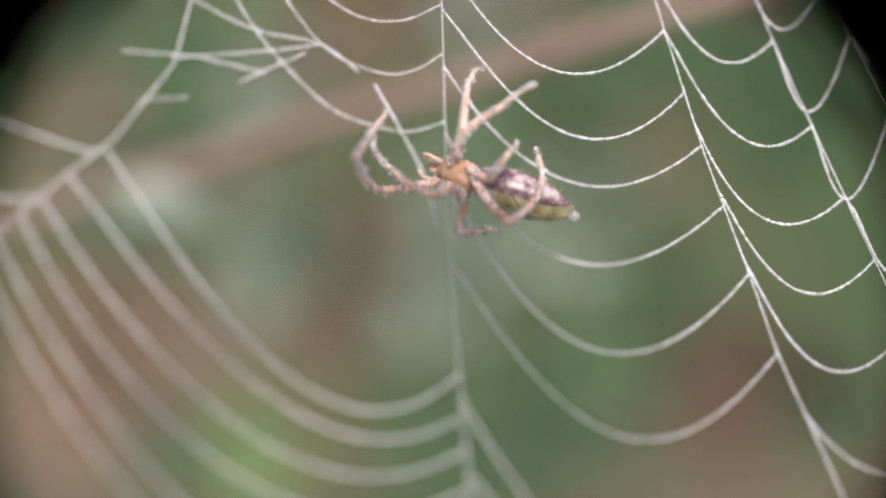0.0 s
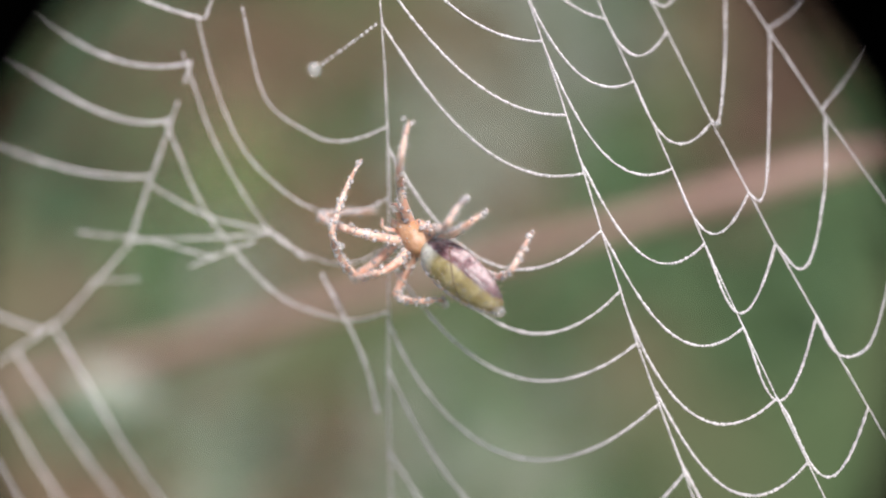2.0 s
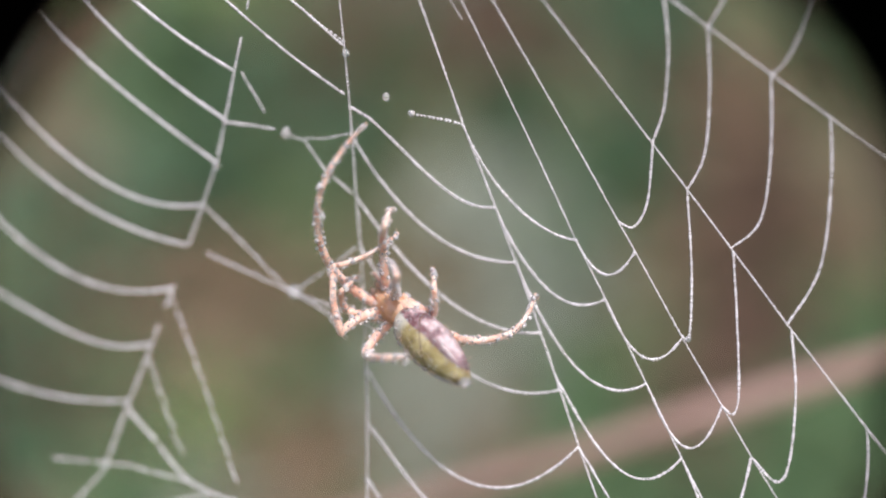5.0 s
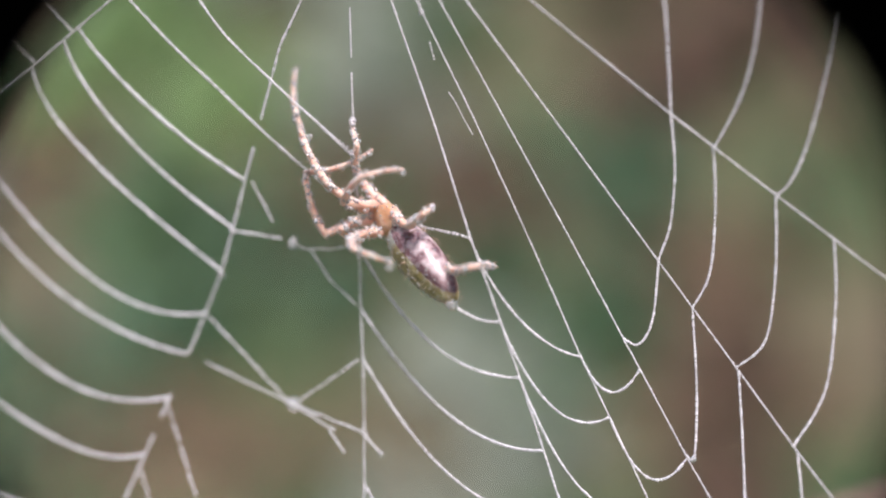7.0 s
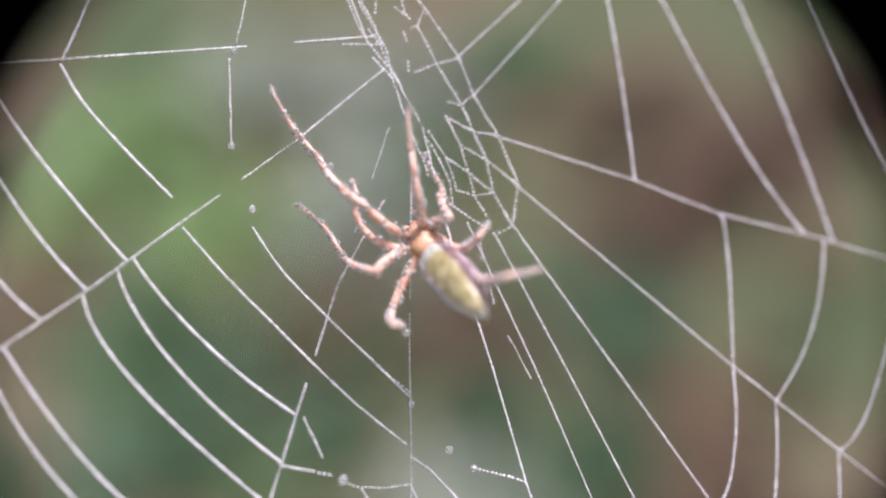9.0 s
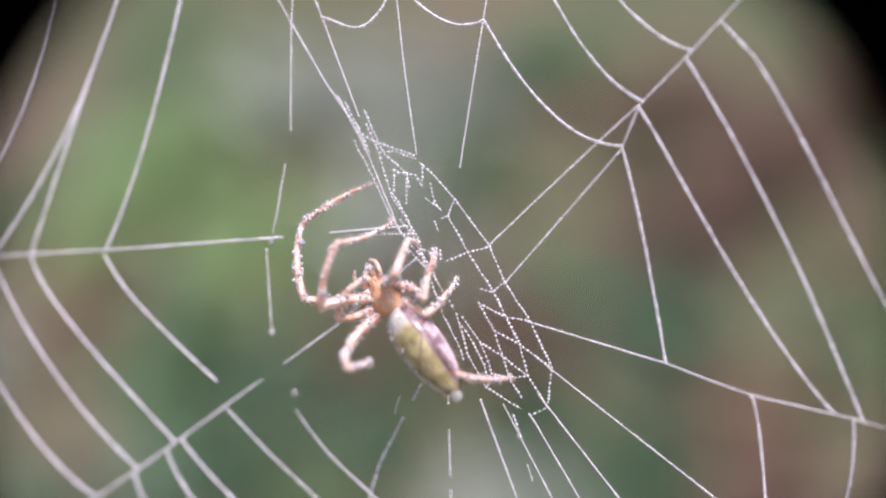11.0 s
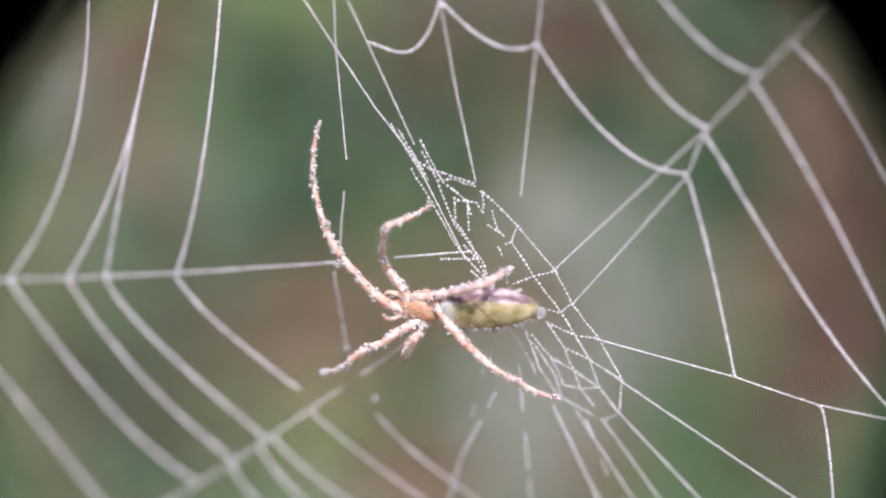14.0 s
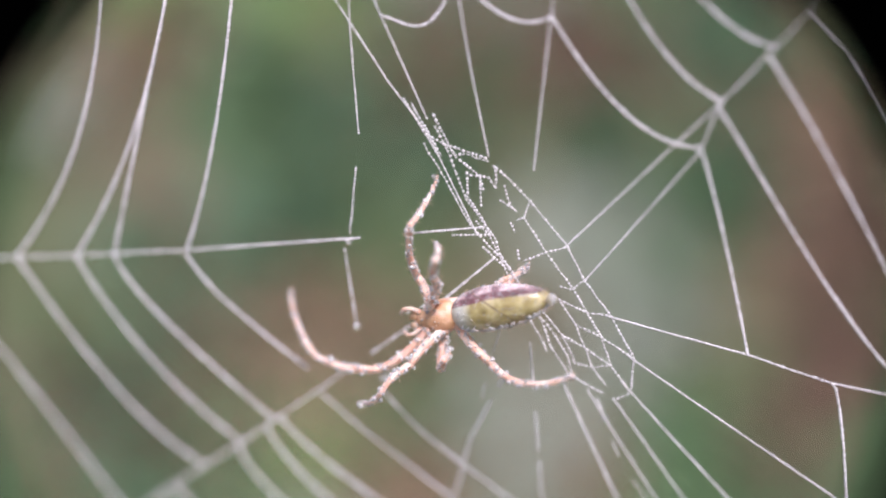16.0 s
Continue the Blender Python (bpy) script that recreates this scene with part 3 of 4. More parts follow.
for s in (-1, 1):
    _v, _f = [], []
    tube(_v, _f, [Vector(p) * MM for p in ((1.3, 0.25 * s, 0.1), (1.75, 0.3 * s, 0.15), (2.1, 0.22 * s, 0.25))], [0.3 * MM, 0.27 * MM, 0.1 * MM], 10)
    mesh_part("jaw", _v, _f, M_CARAPACE, spider)
    _v, _f = [], []
    tube(_v, _f, [Vector(p) * MM for p in ((1.2, 0.45 * s, -0.1), (1.7, 0.75 * s, -0.35), (2.2, 0.8 * s, -0.25), (2.55, 0.55 * s, 0.0))], [0.14 * MM, 0.13 * MM, 0.12 * MM, 0.09 * MM], 8)
    n_leg = len(_f)
    for q in range(9):
        p = Vector((1.3 + q * 0.14, 0.6 * s + dew.uniform(-0.1, 0.1), -0.4)) * MM
        bead(_v, _f, p, dew.uniform(0.03, 0.07) * MM)
    multi("feeler", _v, _f, (M_LEG, M_DEW), [0] * n_leg + [1] * (len(_f) - n_leg), spider, "short dewy feeler")

HIPS = {"L1": (0.85, -0.5, 0.0), "L2": (0.5, -0.72, 0.05), "L3": (0.0, -0.8, 0.1), "L4": (-0.5, -0.72, 0.1),
        "R1": (0.85, 0.5, 0.0), "R2": (0.5, 0.72, 0.05), "R3": (0.0, 0.8, 0.1), "R4": (-0.5, 0.72, -0.2)}
LENGTHS = {"L1": (4.0, 4.6, 5.0), "L2": (3.4, 3.9, 4.2), "L3": (2.4, 1.9, 1.9), "L4": (3.3, 2.5, 2.3),
           "R1": (2.9, 2.7, 2.4), "R2": (2.6, 2.4, 2.3), "R3": (2.4, 1.8, 1.7), "R4": (4.4, 2.9, 2.9)}
WIDTHS = ((0.25, 0.29, 0.21), (0.23, 0.20, 0.16), (0.16, 0.13, 0.065))

BOW = 0.075


def limb(name, length, width, parent, drops):
    """One leg segment along +x, bowed towards -y, with a swollen middle, joint knob, bristles and dew."""
    v, f = [], []
    n = 13

    def axis(x):
        u = x / length
        return Vector((x, -4 * BOW * length * u * (1 - u), 0))

    def girth_at(u):
        return width[0] + (width[1] - width[0]) * u * 2 if u < 0.5 else width[1] + (width[2] - width[1]) * (u * 2 - 1)

    tube(v, f, [axis(length * k / (n - 1)) * MM for k in range(n)], [girth_at(k / (n - 1)) * (1 + 0.06 * math.sin(0.75 * k)) * MM for k in range(n)], 10)
    bead(v, f, Vector((length, 0, 0)) * MM, width[2] * 1.12 * MM, True)
    index = [0] * len(f)
    for k in range(int(length * 8)):
        x, a = dew.uniform(0.05, 1) * length, dew.uniform(0, 6.28)
        r = girth_at(x / length) * 0.9
        d = Vector((0.45, math.cos(a), math.sin(a))).normalized()
        p = axis(x) + Vector((0, r * math.cos(a), r * math.sin(a)))
        tube(v, f, [p * MM, (p + d * dew.uniform(0.2, 0.4)) * MM], [0.016 * MM, 0.005 * MM], 3)
    index += [1] * (len(f) - len(index))
    for k in range(int(length * drops)):
        x, a = dew.uniform(0.04, 1) * length, dew.uniform(0, 6.28)
        r = girth_at(x / length)
        size = dew.choice((0.03, 0.04, 0.04, 0.05, 0.05, 0.06, 0.06, 0.07, 0.09, 0.13)) * dew.uniform(0.8, 1.2)
        out = r + size * 0.45
        bead(v, f, (axis(x) + Vector((0, out * math.cos(a), out * math.sin(a)))) * MM, size * MM, size > 0.055)
    index += [2] * (len(f) - len(index))
    return multi(name, v, f, (M_LEG, M_HAIR, M_DEW), index, parent)


LEGS = {}
for _name in HIPS:
    _len = LENGTHS[_name]
    k = 1.0 if _len[0] > 2.2 else 0.85
    w = [[a * k for a in ws] for ws in WIDTHS]
    femur = tagged(limb("leg", _len[0], w[0], spider, 26), "jointed pinkish-orange leg with bristles and dew")
    LEGS[_name] = (femur, limb("shin", _len[1], w[1], femur, 30), limb("foot", _len[2], w[2], femur, 30))
for _name, _piece, _x, _r in (("L1", 0, 0.3, 0.2), ("L1", 1, 3.4, 0.22), ("L4", 2, 2.3, 0.27), ("L4", 0, 2.9, 0.2), ("L2", 0, 3.3, 0.22), ("L2", 2, 4.1, 0.16), ("L3", 2, 1.8, 0.2), ("R1", 2, 2.4, 0.17), ("R4", 0, 3.2, 0.16)):
    _v, _f = [], []
    bead(_v, _f, Vector((_x, 0, -0.25)) * MM, _r * MM, True, 1.1)
    mesh_part("leg_drop", _v, _f, M_DROP, LEGS[_name][_piece], "round clear drop")

# ---- keying: from the joints' places in the plan to the poses of the rigid pieces ----
TIMES = sorted({round(0.25 * k, 2) for k in range(65)} | {5.2, 7.3, 10.2, 12.3})
BODY_AT = {}


def between(rows, t):
    if t <= rows[0][0]:
        return rows[0][1:]
    for a, b in zip(rows, rows[1:]):
        if a[0] <= t <= b[0]:
            s = (t - a[0]) / (b[0] - a[0])
            s = s * s * (3 - 2 * s) if b[0] - a[0] > 1 else s
            return [p + (q - p) * s for p, q in zip(a[1:], b[1:])]
    return rows[-1][1:]


ROLLS = [(0, -2), (0.5, -4), (2, 12), (3, 34), (3.5, 22), (4, 14), (5, 2), (7.3, -40), (7.5, -42), (8, -12), (8.5, 2), (9, 16), (9.5, 14), (10, 2), (12.5, 8), (13.5, 14), (16, 14)]


def key_spider(rows):
    keys = []
    for t in TIMES:
        cx, cy, cz, tx, ty, tz = between(rows, t)
        x_axis = Vector((cx - tx, cy - ty, cz - tz)).normalized()
        away = Vector((0, 1, 0))
        z_axis = (away - x_axis * away.dot(x_axis)).normalized()
        y_axis = z_axis.cross(x_axis)
        m = Matrix((x_axis, y_axis, z_axis)).transposed().to_4x4()
        m = m @ pose(0, 0, 0, between(ROLLS, t)[0])
        m.translation = Vector((cx, cy, cz)) * MM
        BODY_AT[t] = m
        keys.append((t, m))
    walk(spider, keys)


def aim(before, origin, direction, normal):
    """A frame at origin with x along direction and z along the leg's own plane normal, kept close to the frame before."""
    d = direction.normalized()
    z = normal - d * normal.dot(d)
    if before is not None:
        near = ((before.to_3x3() @ Vector((1, 0, 0))).rotation_difference(d).to_matrix() @ before.to_3x3())
        z0 = near @ Vector((0, 0, 1))
        if z.length < 0.15 or abs(z.normalized().dot(z0)) < 0.6:
            z = z0
        elif z.dot(z0) < 0:
            z = -z
    elif z.length < 0.15:
        z = d.orthogonal()
    z.normalize()
    m = Matrix((d, z.cross(d), z)).transposed().to_4x4()
    m.translation = origin
    return m


def key_leg(name, rows):
    pieces, lengths = LEGS[name], LENGTHS[name]
    last, keys = [None] * 3, ([], [], [])
    for t in TIMES:
        flat = between(rows, t)
        base = BODY_AT[t]
        p = base @ (Vector(HIPS[name]) * MM) / MM
        joints = [p] + [Vector(flat[3 * k:3 * k + 3]) for k in range(3)]
        runs = [(b - a).normalized() for a, b in zip(joints, joints[1:])]
        turn = runs[0].cross(runs[1]) + runs[1].cross(runs[2])
        normal = turn.normalized() if turn.length > 0.1 else Vector((0, 0, 0))
        world_m = []
        for k in range(3):
            goal = Vector(flat[3 * k:3 * k + 3])
            m = aim(last[k], p * MM, goal - p, normal)
            last[k] = m
            world_m.append(m)
            p = m @ (Vector((lengths[k], 0, 0)) * MM) / MM
        inv = base.inverted()
        keys[0].append((t, inv @ world_m[0]))
        femur_inv = world_m[0].inverted()
        keys[1].append((t, femur_inv @ world_m[1]))
        keys[2].append((t, femur_inv @ world_m[2]))
    for piece, ks in zip(pieces, keys):
        walk(piece, ks)


# ---- what lies behind: a grassy bank with plants and a dry stem, far out of focus ----
def bank(x, y):
    z = -0.27 + 1.3 * min(max(y - 0.2, 0.0), 0.8)
    return z + (0.02 * noise.noise(Vector((x * 4, y * 4, 0))) if abs(y) < 3 and abs(x) < 3 else 0)


_v, _f = [], []
XS = [-2500, -300, -40, -8, -3] + [-2 + 0.1 * k for k in range(41)] + [3, 8, 40, 300, 2500]
YS = [-2500, -300, -40, -8, -2, -1] + [-0.6 + 0.1 * k for k in range(25)] + [3, 8, 40, 300, 2500]
for yy in YS:
    for xx in XS:
        _v.append(Vector((xx, yy, bank(xx, yy))))
for j in range(len(YS) - 1):
    for i in range(len(XS) - 1):
        a = j * len(XS) + i
        _f.append([a, a + 1, a + 1 + len(XS), a + len(XS)])
tagged(mesh_part("ground", _v, _f, M_SOIL), "damp mossy meadow bank behind the web", "ground", kind="structure")

plant = random.Random(21)


def leaf(v, f, base, tip, width, normal):
    """A pointed, creased blade from base to tip."""
    d = tip - base
    side = d.cross(normal).normalized() * width
    lift = normal.normalized() * width * 0.35
    i = len(v)
    v.extend([base, base + d * 0.35 + side * 0.8 + lift, base + d * 0.35, base + d * 0.35 - side * 0.8 + lift,
              base + d * 0.7 + side * 0.6 + lift, base + d * 0.7, base + d * 0.7 - side * 0.6 + lift, tip])
    f.extend([[i, i + 1, i + 2], [i, i + 2, i + 3], [i + 1, i + 4, i + 5, i + 2], [i + 2, i + 5, i + 6, i + 3], [i + 4, i + 7, i + 5], [i + 5, i + 7, i + 6]])


def clump(name, x, y, r, material, label, category, group, narrow):
    root = Vector((x, y, bank(x, y)))
    up = Vector((0, -0.79, 0.61))
    v, f = [], []
    for k in range(34):
        a, reach = plant.uniform(0, 6.28), r * math.sqrt(plant.uniform(0.05, 1.1))
        across = Vector((math.cos(a), 0.61 * math.sin(a), 0.79 * math.sin(a)))
        base = root + across * reach * plant.uniform(0.1, 0.6) - up * 0.004
        tip = root + across * reach * 1.15 + up * r * plant.uniform(0.15, 0.5)
        leaf(v, f, base, tip, r * (0.09 if narrow else 0.24) * plant.uniform(0.7, 1.3), up + Vector((plant.uniform(-0.4, 0.4), 0, plant.uniform(-0.4, 0.4))))
    thing = tagged(new(name), label, category, group)
    thing.location = root
    mesh_part("foliage", [p - root for p in v], f, material, thing)
    for k in range(4):
        v, f = [], []
        a = plant.uniform(0, 6.28)
        tip = (Vector((math.cos(a), 0.61 * math.sin(a), 0.79 * math.sin(a))) * 0.7 + up * 0.35) * r
        tube(v, f, [Vector((0, 0, 0)) - up * 0.004, tip * 0.5 + up * 0.1 * r, tip], [0.03 * r, 0.025 * r, 0.012 * r], 5)
        mesh_part("stem", v, f, material, thing)
    return thing


for x, y, r in [(0.024, 0.227, 0.022), (-0.246, 0.313, 0.032), (0.037, 0.346, 0.023), (0.015, 0.479, 0.027), (0.042, 0.313, 0.022), (0.001, 0.424, 0.034), (0.049, 0.447, 0.036), (0.103, 0.483, 0.04), (-0.104, 0.402, 0.024), (-0.068, 0.405, 0.024), (0.02, 0.304, 0.02), (0.031, 0.323, 0.02), (-0.012, 0.473, 0.027), (0.047, 0.466, 0.027), (0.017, 0.424, 0.024), (-0.095, 0.254, 0.019), (-0.099, 0.239, 0.019), (0.011, 0.231, 0.018), (-0.052, 0.39, 0.028), (-0.105, 0.396, 0.024), (-0.196, 0.315, 0.022), (-0.173, 0.325, 0.022)]:
    clump("withered_plant", x, y, r, M_UMBER, "clump of withered dark brown leaves on the bank", "withered plant", "withered plants on the bank", False)
for x, y, r in [(-0.227, 0.457, 0.038), (-0.167, 0.429, 0.034), (-0.206, 0.475, 0.03), (-0.137, 0.302, 0.021), (-0.243, 0.47, 0.029), (-0.255, 0.436, 0.028), (-0.188, 0.436, 0.027), (-0.127, 0.21, 0.019)]:
    clump("leafy_plant", x, y, r, M_LIME, "fresh yellow-green leafy plant on the bank", "plant", "leafy plants on the bank", False)
for x, y, r in [(-0.094, 0.293, 0.023), (-0.195, 0.218, 0.031), (-0.174, 0.237, 0.024), (-0.254, 0.411, 0.029), (-0.254, 0.411, 0.032), (-0.148, 0.329, 0.036), (-0.227, 0.407, 0.026), (-0.148, 0.409, 0.025), (0.02, 0.38, 0.022), (0.034, 0.361, 0.022), (0.055, 0.377, 0.022), (0.08, 0.416, 0.024), (-0.124, 0.307, 0.021), (-0.151, 0.297, 0.021), (0.031, 0.371, 0.022), (0.063, 0.34, 0.021), (0.016, 0.341, 0.02), (-0.1, 0.328, 0.021), (-0.116, 0.326, 0.021), (-0.143, 0.333, 0.022), (-0.112, 0.293, 0.02), (-0.194, 0.224, 0.021), (-0.203, 0.208, 0.021)]:
    clump("dry_grass_tuft", x, y, r, M_DRY, "tuft of dry straw-brown grass on the bank", "grass tuft", "dry tufts on the bank", True)
for x, y, r in [(-0.014, 0.237, 0.021), (-0.172, 0.284, 0.022), (-0.022, 0.284, 0.018), (0.074, 0.303, 0.026), (-0.008, 0.293, 0.024), (-0.055, 0.501, 0.029), (-0.193, 0.4, 0.025), (-0.193, 0.4, 0.033), (-0.315, 0.445, 0.034), (-0.041, 0.267, 0.026), (-0.017, 0.3, 0.02), (0.054, 0.293, 0.028), (-0.257, 0.293, 0.03), (-0.204, 0.391, 0.025), (-0.171, 0.377, 0.024), (-0.02, 0.343, 0.021), (-0.172, 0.315, 0.022), (-0.262, 0.328, 0.025), (-0.106, 0.315, 0.021), (-0.019, 0.306, 0.02), (-0.183, 0.375, 0.024), (-0.056, 0.497, 0.029), (-0.022, 0.411, 0.024), (-0.08, 0.451, 0.026), (-0.184, 0.395, 0.025), (-0.13, 0.399, 0.024), (0.061, 0.384, 0.022), (0.038, 0.298, 0.019), (0.06, 0.303, 0.019), (-0.083, 0.393, 0.023), (-0.157, 0.274, 0.02), (0.013, 0.288, 0.019), (0.042, 0.283, 0.019), (0.031, 0.274, 0.019), (-0.048, 0.279, 0.019), (-0.155, 0.29, 0.021), (-0.041, 0.23, 0.018), (0.03, 0.276, 0.019), (-0.009, 0.248, 0.018), (-0.012, 0.36, 0.021)]:
    clump("green_plant", x, y, r, M_GRASS, "mid-green leafy meadow plant on the bank", "plant", "green plants on the bank", False)
for x, y, r in [(-0.128, 0.246, 0.023), (-0.034, 0.256, 0.023), (-0.075, 0.314, 0.021), (-0.042, 0.345, 0.024), (-0.18, 0.491, 0.035), (-0.046, 0.314, 0.021), (-0.123, 0.489, 0.032), (-0.281, 0.398, 0.027), (-0.06, 0.351, 0.022), (-0.066, 0.297, 0.02), (-0.165, 0.488, 0.029), (-0.076, 0.407, 0.024), (-0.116, 0.451, 0.026), (-0.036, 0.339, 0.021), (-0.023, 0.329, 0.02), (-0.134, 0.28, 0.02), (-0.07, 0.259, 0.019), (-0.03, 0.334, 0.02), (-0.075, 0.241, 0.019), (-0.133, 0.485, 0.024), (-0.098, 0.48, 0.035), (-0.118, 0.43, 0.026), (-0.1, 0.438, 0.024)]:
    clump("pale_plant", x, y, r, M_PALE, "pale grey-green downy plant on the bank", "plant", "pale plants on the bank", False)
for x, y, r in [(-0.055, 0.217, 0.025), (-0.177, 0.356, 0.028), (-0.001, 0.401, 0.026), (-0.003, 0.356, 0.024), (-0.224, 0.312, 0.024), (-0.173, 0.256, 0.026), (-0.212, 0.329, 0.026), (-0.219, 0.304, 0.023), (-0.14, 0.389, 0.024), (0.005, 0.388, 0.023), (-0.186, 0.347, 0.023), (-0.159, 0.361, 0.023), (-0.021, 0.221, 0.018), (0.044, 0.226, 0.018), (-0.049, 0.373, 0.022), (-0.103, 0.367, 0.023), (-0.127, 0.244, 0.02), (-0.153, 0.203, 0.02), (-0.232, 0.357, 0.025), (-0.204, 0.298, 0.022)]:
    clump("dark_plant", x, y, r, M_DARKLEAF, "dark green broad-leaved plant on the bank", "plant", "dark plants on the bank", False)

# the dry stem that leans across behind the web, with a bract on it
dry_reed = tagged(new("dry_reed"), "long dry pinkish-brown stem leaning across the bank", "stem")
A, B = Vector((-0.330, 0.045, -0.1676)), Vector((0.120, 0.045, -0.0115))
_v, _f = [], []
_pts = [A.lerp(B, k / 24) + Vector((0, 0, 0.0004 * math.sin(k * 0.7))) for k in range(25)]
tube(_v, _f, _pts, [0.00135 + 0.0001 * math.sin(k * 2.1) for k in range(25)], 12)
mesh_part("stalk", _v, _f, M_STEM, dry_reed)
_v, _f = [], []
C0 = Vector((-0.0490, 0.0435, -0.0725))
for k in range(9):
    a = 6.28 * k / 9
    leaf(_v, _f, C0 + Vector((0.002 * math.cos(a), 0, 0.0017)), C0 + Vector((0.0052 * math.cos(a), -0.002, 0.0022 * math.sin(a) - 0.0017)), 0.0022, Vector((0, -1, 0.2)))
mesh_part("bract", _v, _f, M_PALE, dry_reed, "pale papery bract")

# ---- black ring added before the camera to shape the clip-on macro lens's vignette ----
vignette_ring = tagged(new("vignette_ring"), "black ring added before the camera for the macro lens's dark corners", "lens hood")
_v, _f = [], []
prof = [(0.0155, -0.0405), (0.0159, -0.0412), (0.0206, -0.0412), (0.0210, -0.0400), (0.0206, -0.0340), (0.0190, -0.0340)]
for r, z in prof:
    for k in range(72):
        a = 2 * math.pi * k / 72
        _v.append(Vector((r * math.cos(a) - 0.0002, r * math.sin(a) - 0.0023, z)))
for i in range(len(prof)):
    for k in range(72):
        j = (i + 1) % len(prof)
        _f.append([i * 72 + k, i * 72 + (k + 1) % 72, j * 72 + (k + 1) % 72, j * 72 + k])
mesh_part("vignette_front", _v, _f, M_VIGNETTE, vignette_ring)
# second ring behind it, added outside the view
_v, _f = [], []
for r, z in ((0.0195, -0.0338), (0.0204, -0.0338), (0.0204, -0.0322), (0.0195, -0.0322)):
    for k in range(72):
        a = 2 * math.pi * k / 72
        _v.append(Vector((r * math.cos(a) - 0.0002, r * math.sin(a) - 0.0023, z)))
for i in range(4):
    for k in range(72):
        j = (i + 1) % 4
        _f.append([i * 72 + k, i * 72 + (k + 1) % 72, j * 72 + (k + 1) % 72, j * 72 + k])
mesh_part("vignette_back", _v, _f, M_VIGNETTE, vignette_ring)


# ---- motion ----
def motions():
    """The spider climbs the web, turns at the hub and gropes about; joints in millimetres: x across, y behind the web, z up."""
    first = [
        (0, -0.81, -7.37, -41.27, 5.8, -7.06, -43.51), (0.5, -0.32, -6.09, -40.23, 5.39, -8.09, -42.54),
        (1, 1.36, -7.28, -37.86, 6.57, -8, -42.17), (1.5, -0.3, -4.76, -34.63, 5.24, -5.59, -38.23),
        (2, -0.31, -4.54, -34.24, 4.92, -7.02, -37.15), (2.5, -0.11, -4.09, -30.62, 4.06, -4.89, -35.8),
        (3, 1.31, -3.6, -31.66, 6.04, -6.61, -34.87), (3.5, 1, -3.19, -29.69, 5.77, -6.19, -33.14),
        (4, -0.24, -2.27, -27.61, 4.57, -5.27, -31.1)]
    then = [
        (4.5, -0.52, -2.35, -26.23, 4.42, -5.34, -29.74), (5, -0.58, -2.86, -25.5, 4.13, -5.82, -28.83),
        (7.5, -1.39, -1.24, -12.35, 3.18, -3.45, -17.31), (8, -2.31, -1.57, -10.11, 2.48, -3.99, -14.68),
        (8.5, -3.45, -2.99, -3.6, 1.45, -5.5, -7.82), (9, -2.29, -3.45, -0.95, 1.2, -6.48, -4.53),
        (9.5, -3.34, -4.13, 2.74, 0.13, -7.17, -2.16), (10, -5.5, -5.58, 5.56, -2.04, -6.18, -0.13),
        (12.5, -7.2, -7.45, 8.28, -1.99, -7.45, 3.7)]
    last = [
        (13, -7.4, -7.03, 8.21, -1.28, -6.53, 5.45), (13.5, -7.66, -6.11, 7.85, -1.16, -7.13, 6.92),
        (14, -7.89, -6.62, 7.88, -1.24, -6.62, 7.57), (14.5, -7.63, -6.93, 8.4, -0.97, -6.03, 7.64),
        (15, -8.06, -6.09, 7.63, -1.54, -7.41, 7.1), (15.5, -7.64, -6.95, 6.12, -1.13, -5.75, 6.33),
        (16, -7.81, -6.36, 5.72, -1.15, -6.87, 6.91)]
    key_spider(first + then + last)
    first = [
        (0, -5.5, -9.4, -41.5, -5.5, -12.3, -37.8, -5, -7.2, -37.4), (0.5, -4.2, -5.3, -37.2, -4.1, -6.2, -32.5, -3.1, -1.4, -30.9),
        (1, -1.2, -10.5, -35.8, -1.5, -10.7, -31.1, 1.2, -7.1, -28.5), (1.5, -4.6, -3.5, -36.9, -5.1, -3.3, -32.1, -1.4, 0, -30.7),
        (2, -4.3, -4.5, -37.1, -4.7, -7.2, -33.2, -3.8, -3.5, -29.8), (2.5, -3.6, -6.2, -28.1, -3.6, -7.9, -23.8, -1.3, -4.5, -21.1),
        (3, -2.2, -2.1, -34.5, -6.2, -2.7, -31.8, -9.3, -0.9, -28.6), (3.5, -3.8, -4.1, -29.6, -6.8, -5.3, -26.4, -9.1, -5.2, -20.8),
        (4, -3.4, -3.5, -24.7, -3.2, -4.9, -20.3, -2.7, -1.1, -17.1)]
    then = [
        (4.5, -5.7, -3.5, -26.7, -7.9, -2, -23.3, -5.8, -0.7, -18.1), (5, -4.1, -3.7, -22.8, -4, -5.5, -18.7, -1.3, -4.5, -14.5),
        (7.5, -4.6, -3.5, -10.3, -6.9, -1.3, -7, -8.5, 1.8, -3.4), (8, -6.8, -2.1, -7.5, -8.1, -0.4, -3.8, -4.3, -0.2, 0.5),
        (8.5, -5.6, -5.5, -0.9, -7.5, -2.9, 2.6, -8.8, 0, 6.4), (9, -5.4, -5.9, 1, -8.6, -4.2, 4, -11.2, -5.9, 8.1),
        (9.5, -8.3, -3.9, 3.4, -9.7, -1.6, 7.1, -6.1, -1.5, 11.5), (10, -10.3, -6.7, 4.9, -11, -5, 9.3, -7.2, -2.6, 11.5),
        (12.5, -11.8, -8.2, 9.7, -12.1, -7.9, 14.3, -7.9, -8.1, 17)]
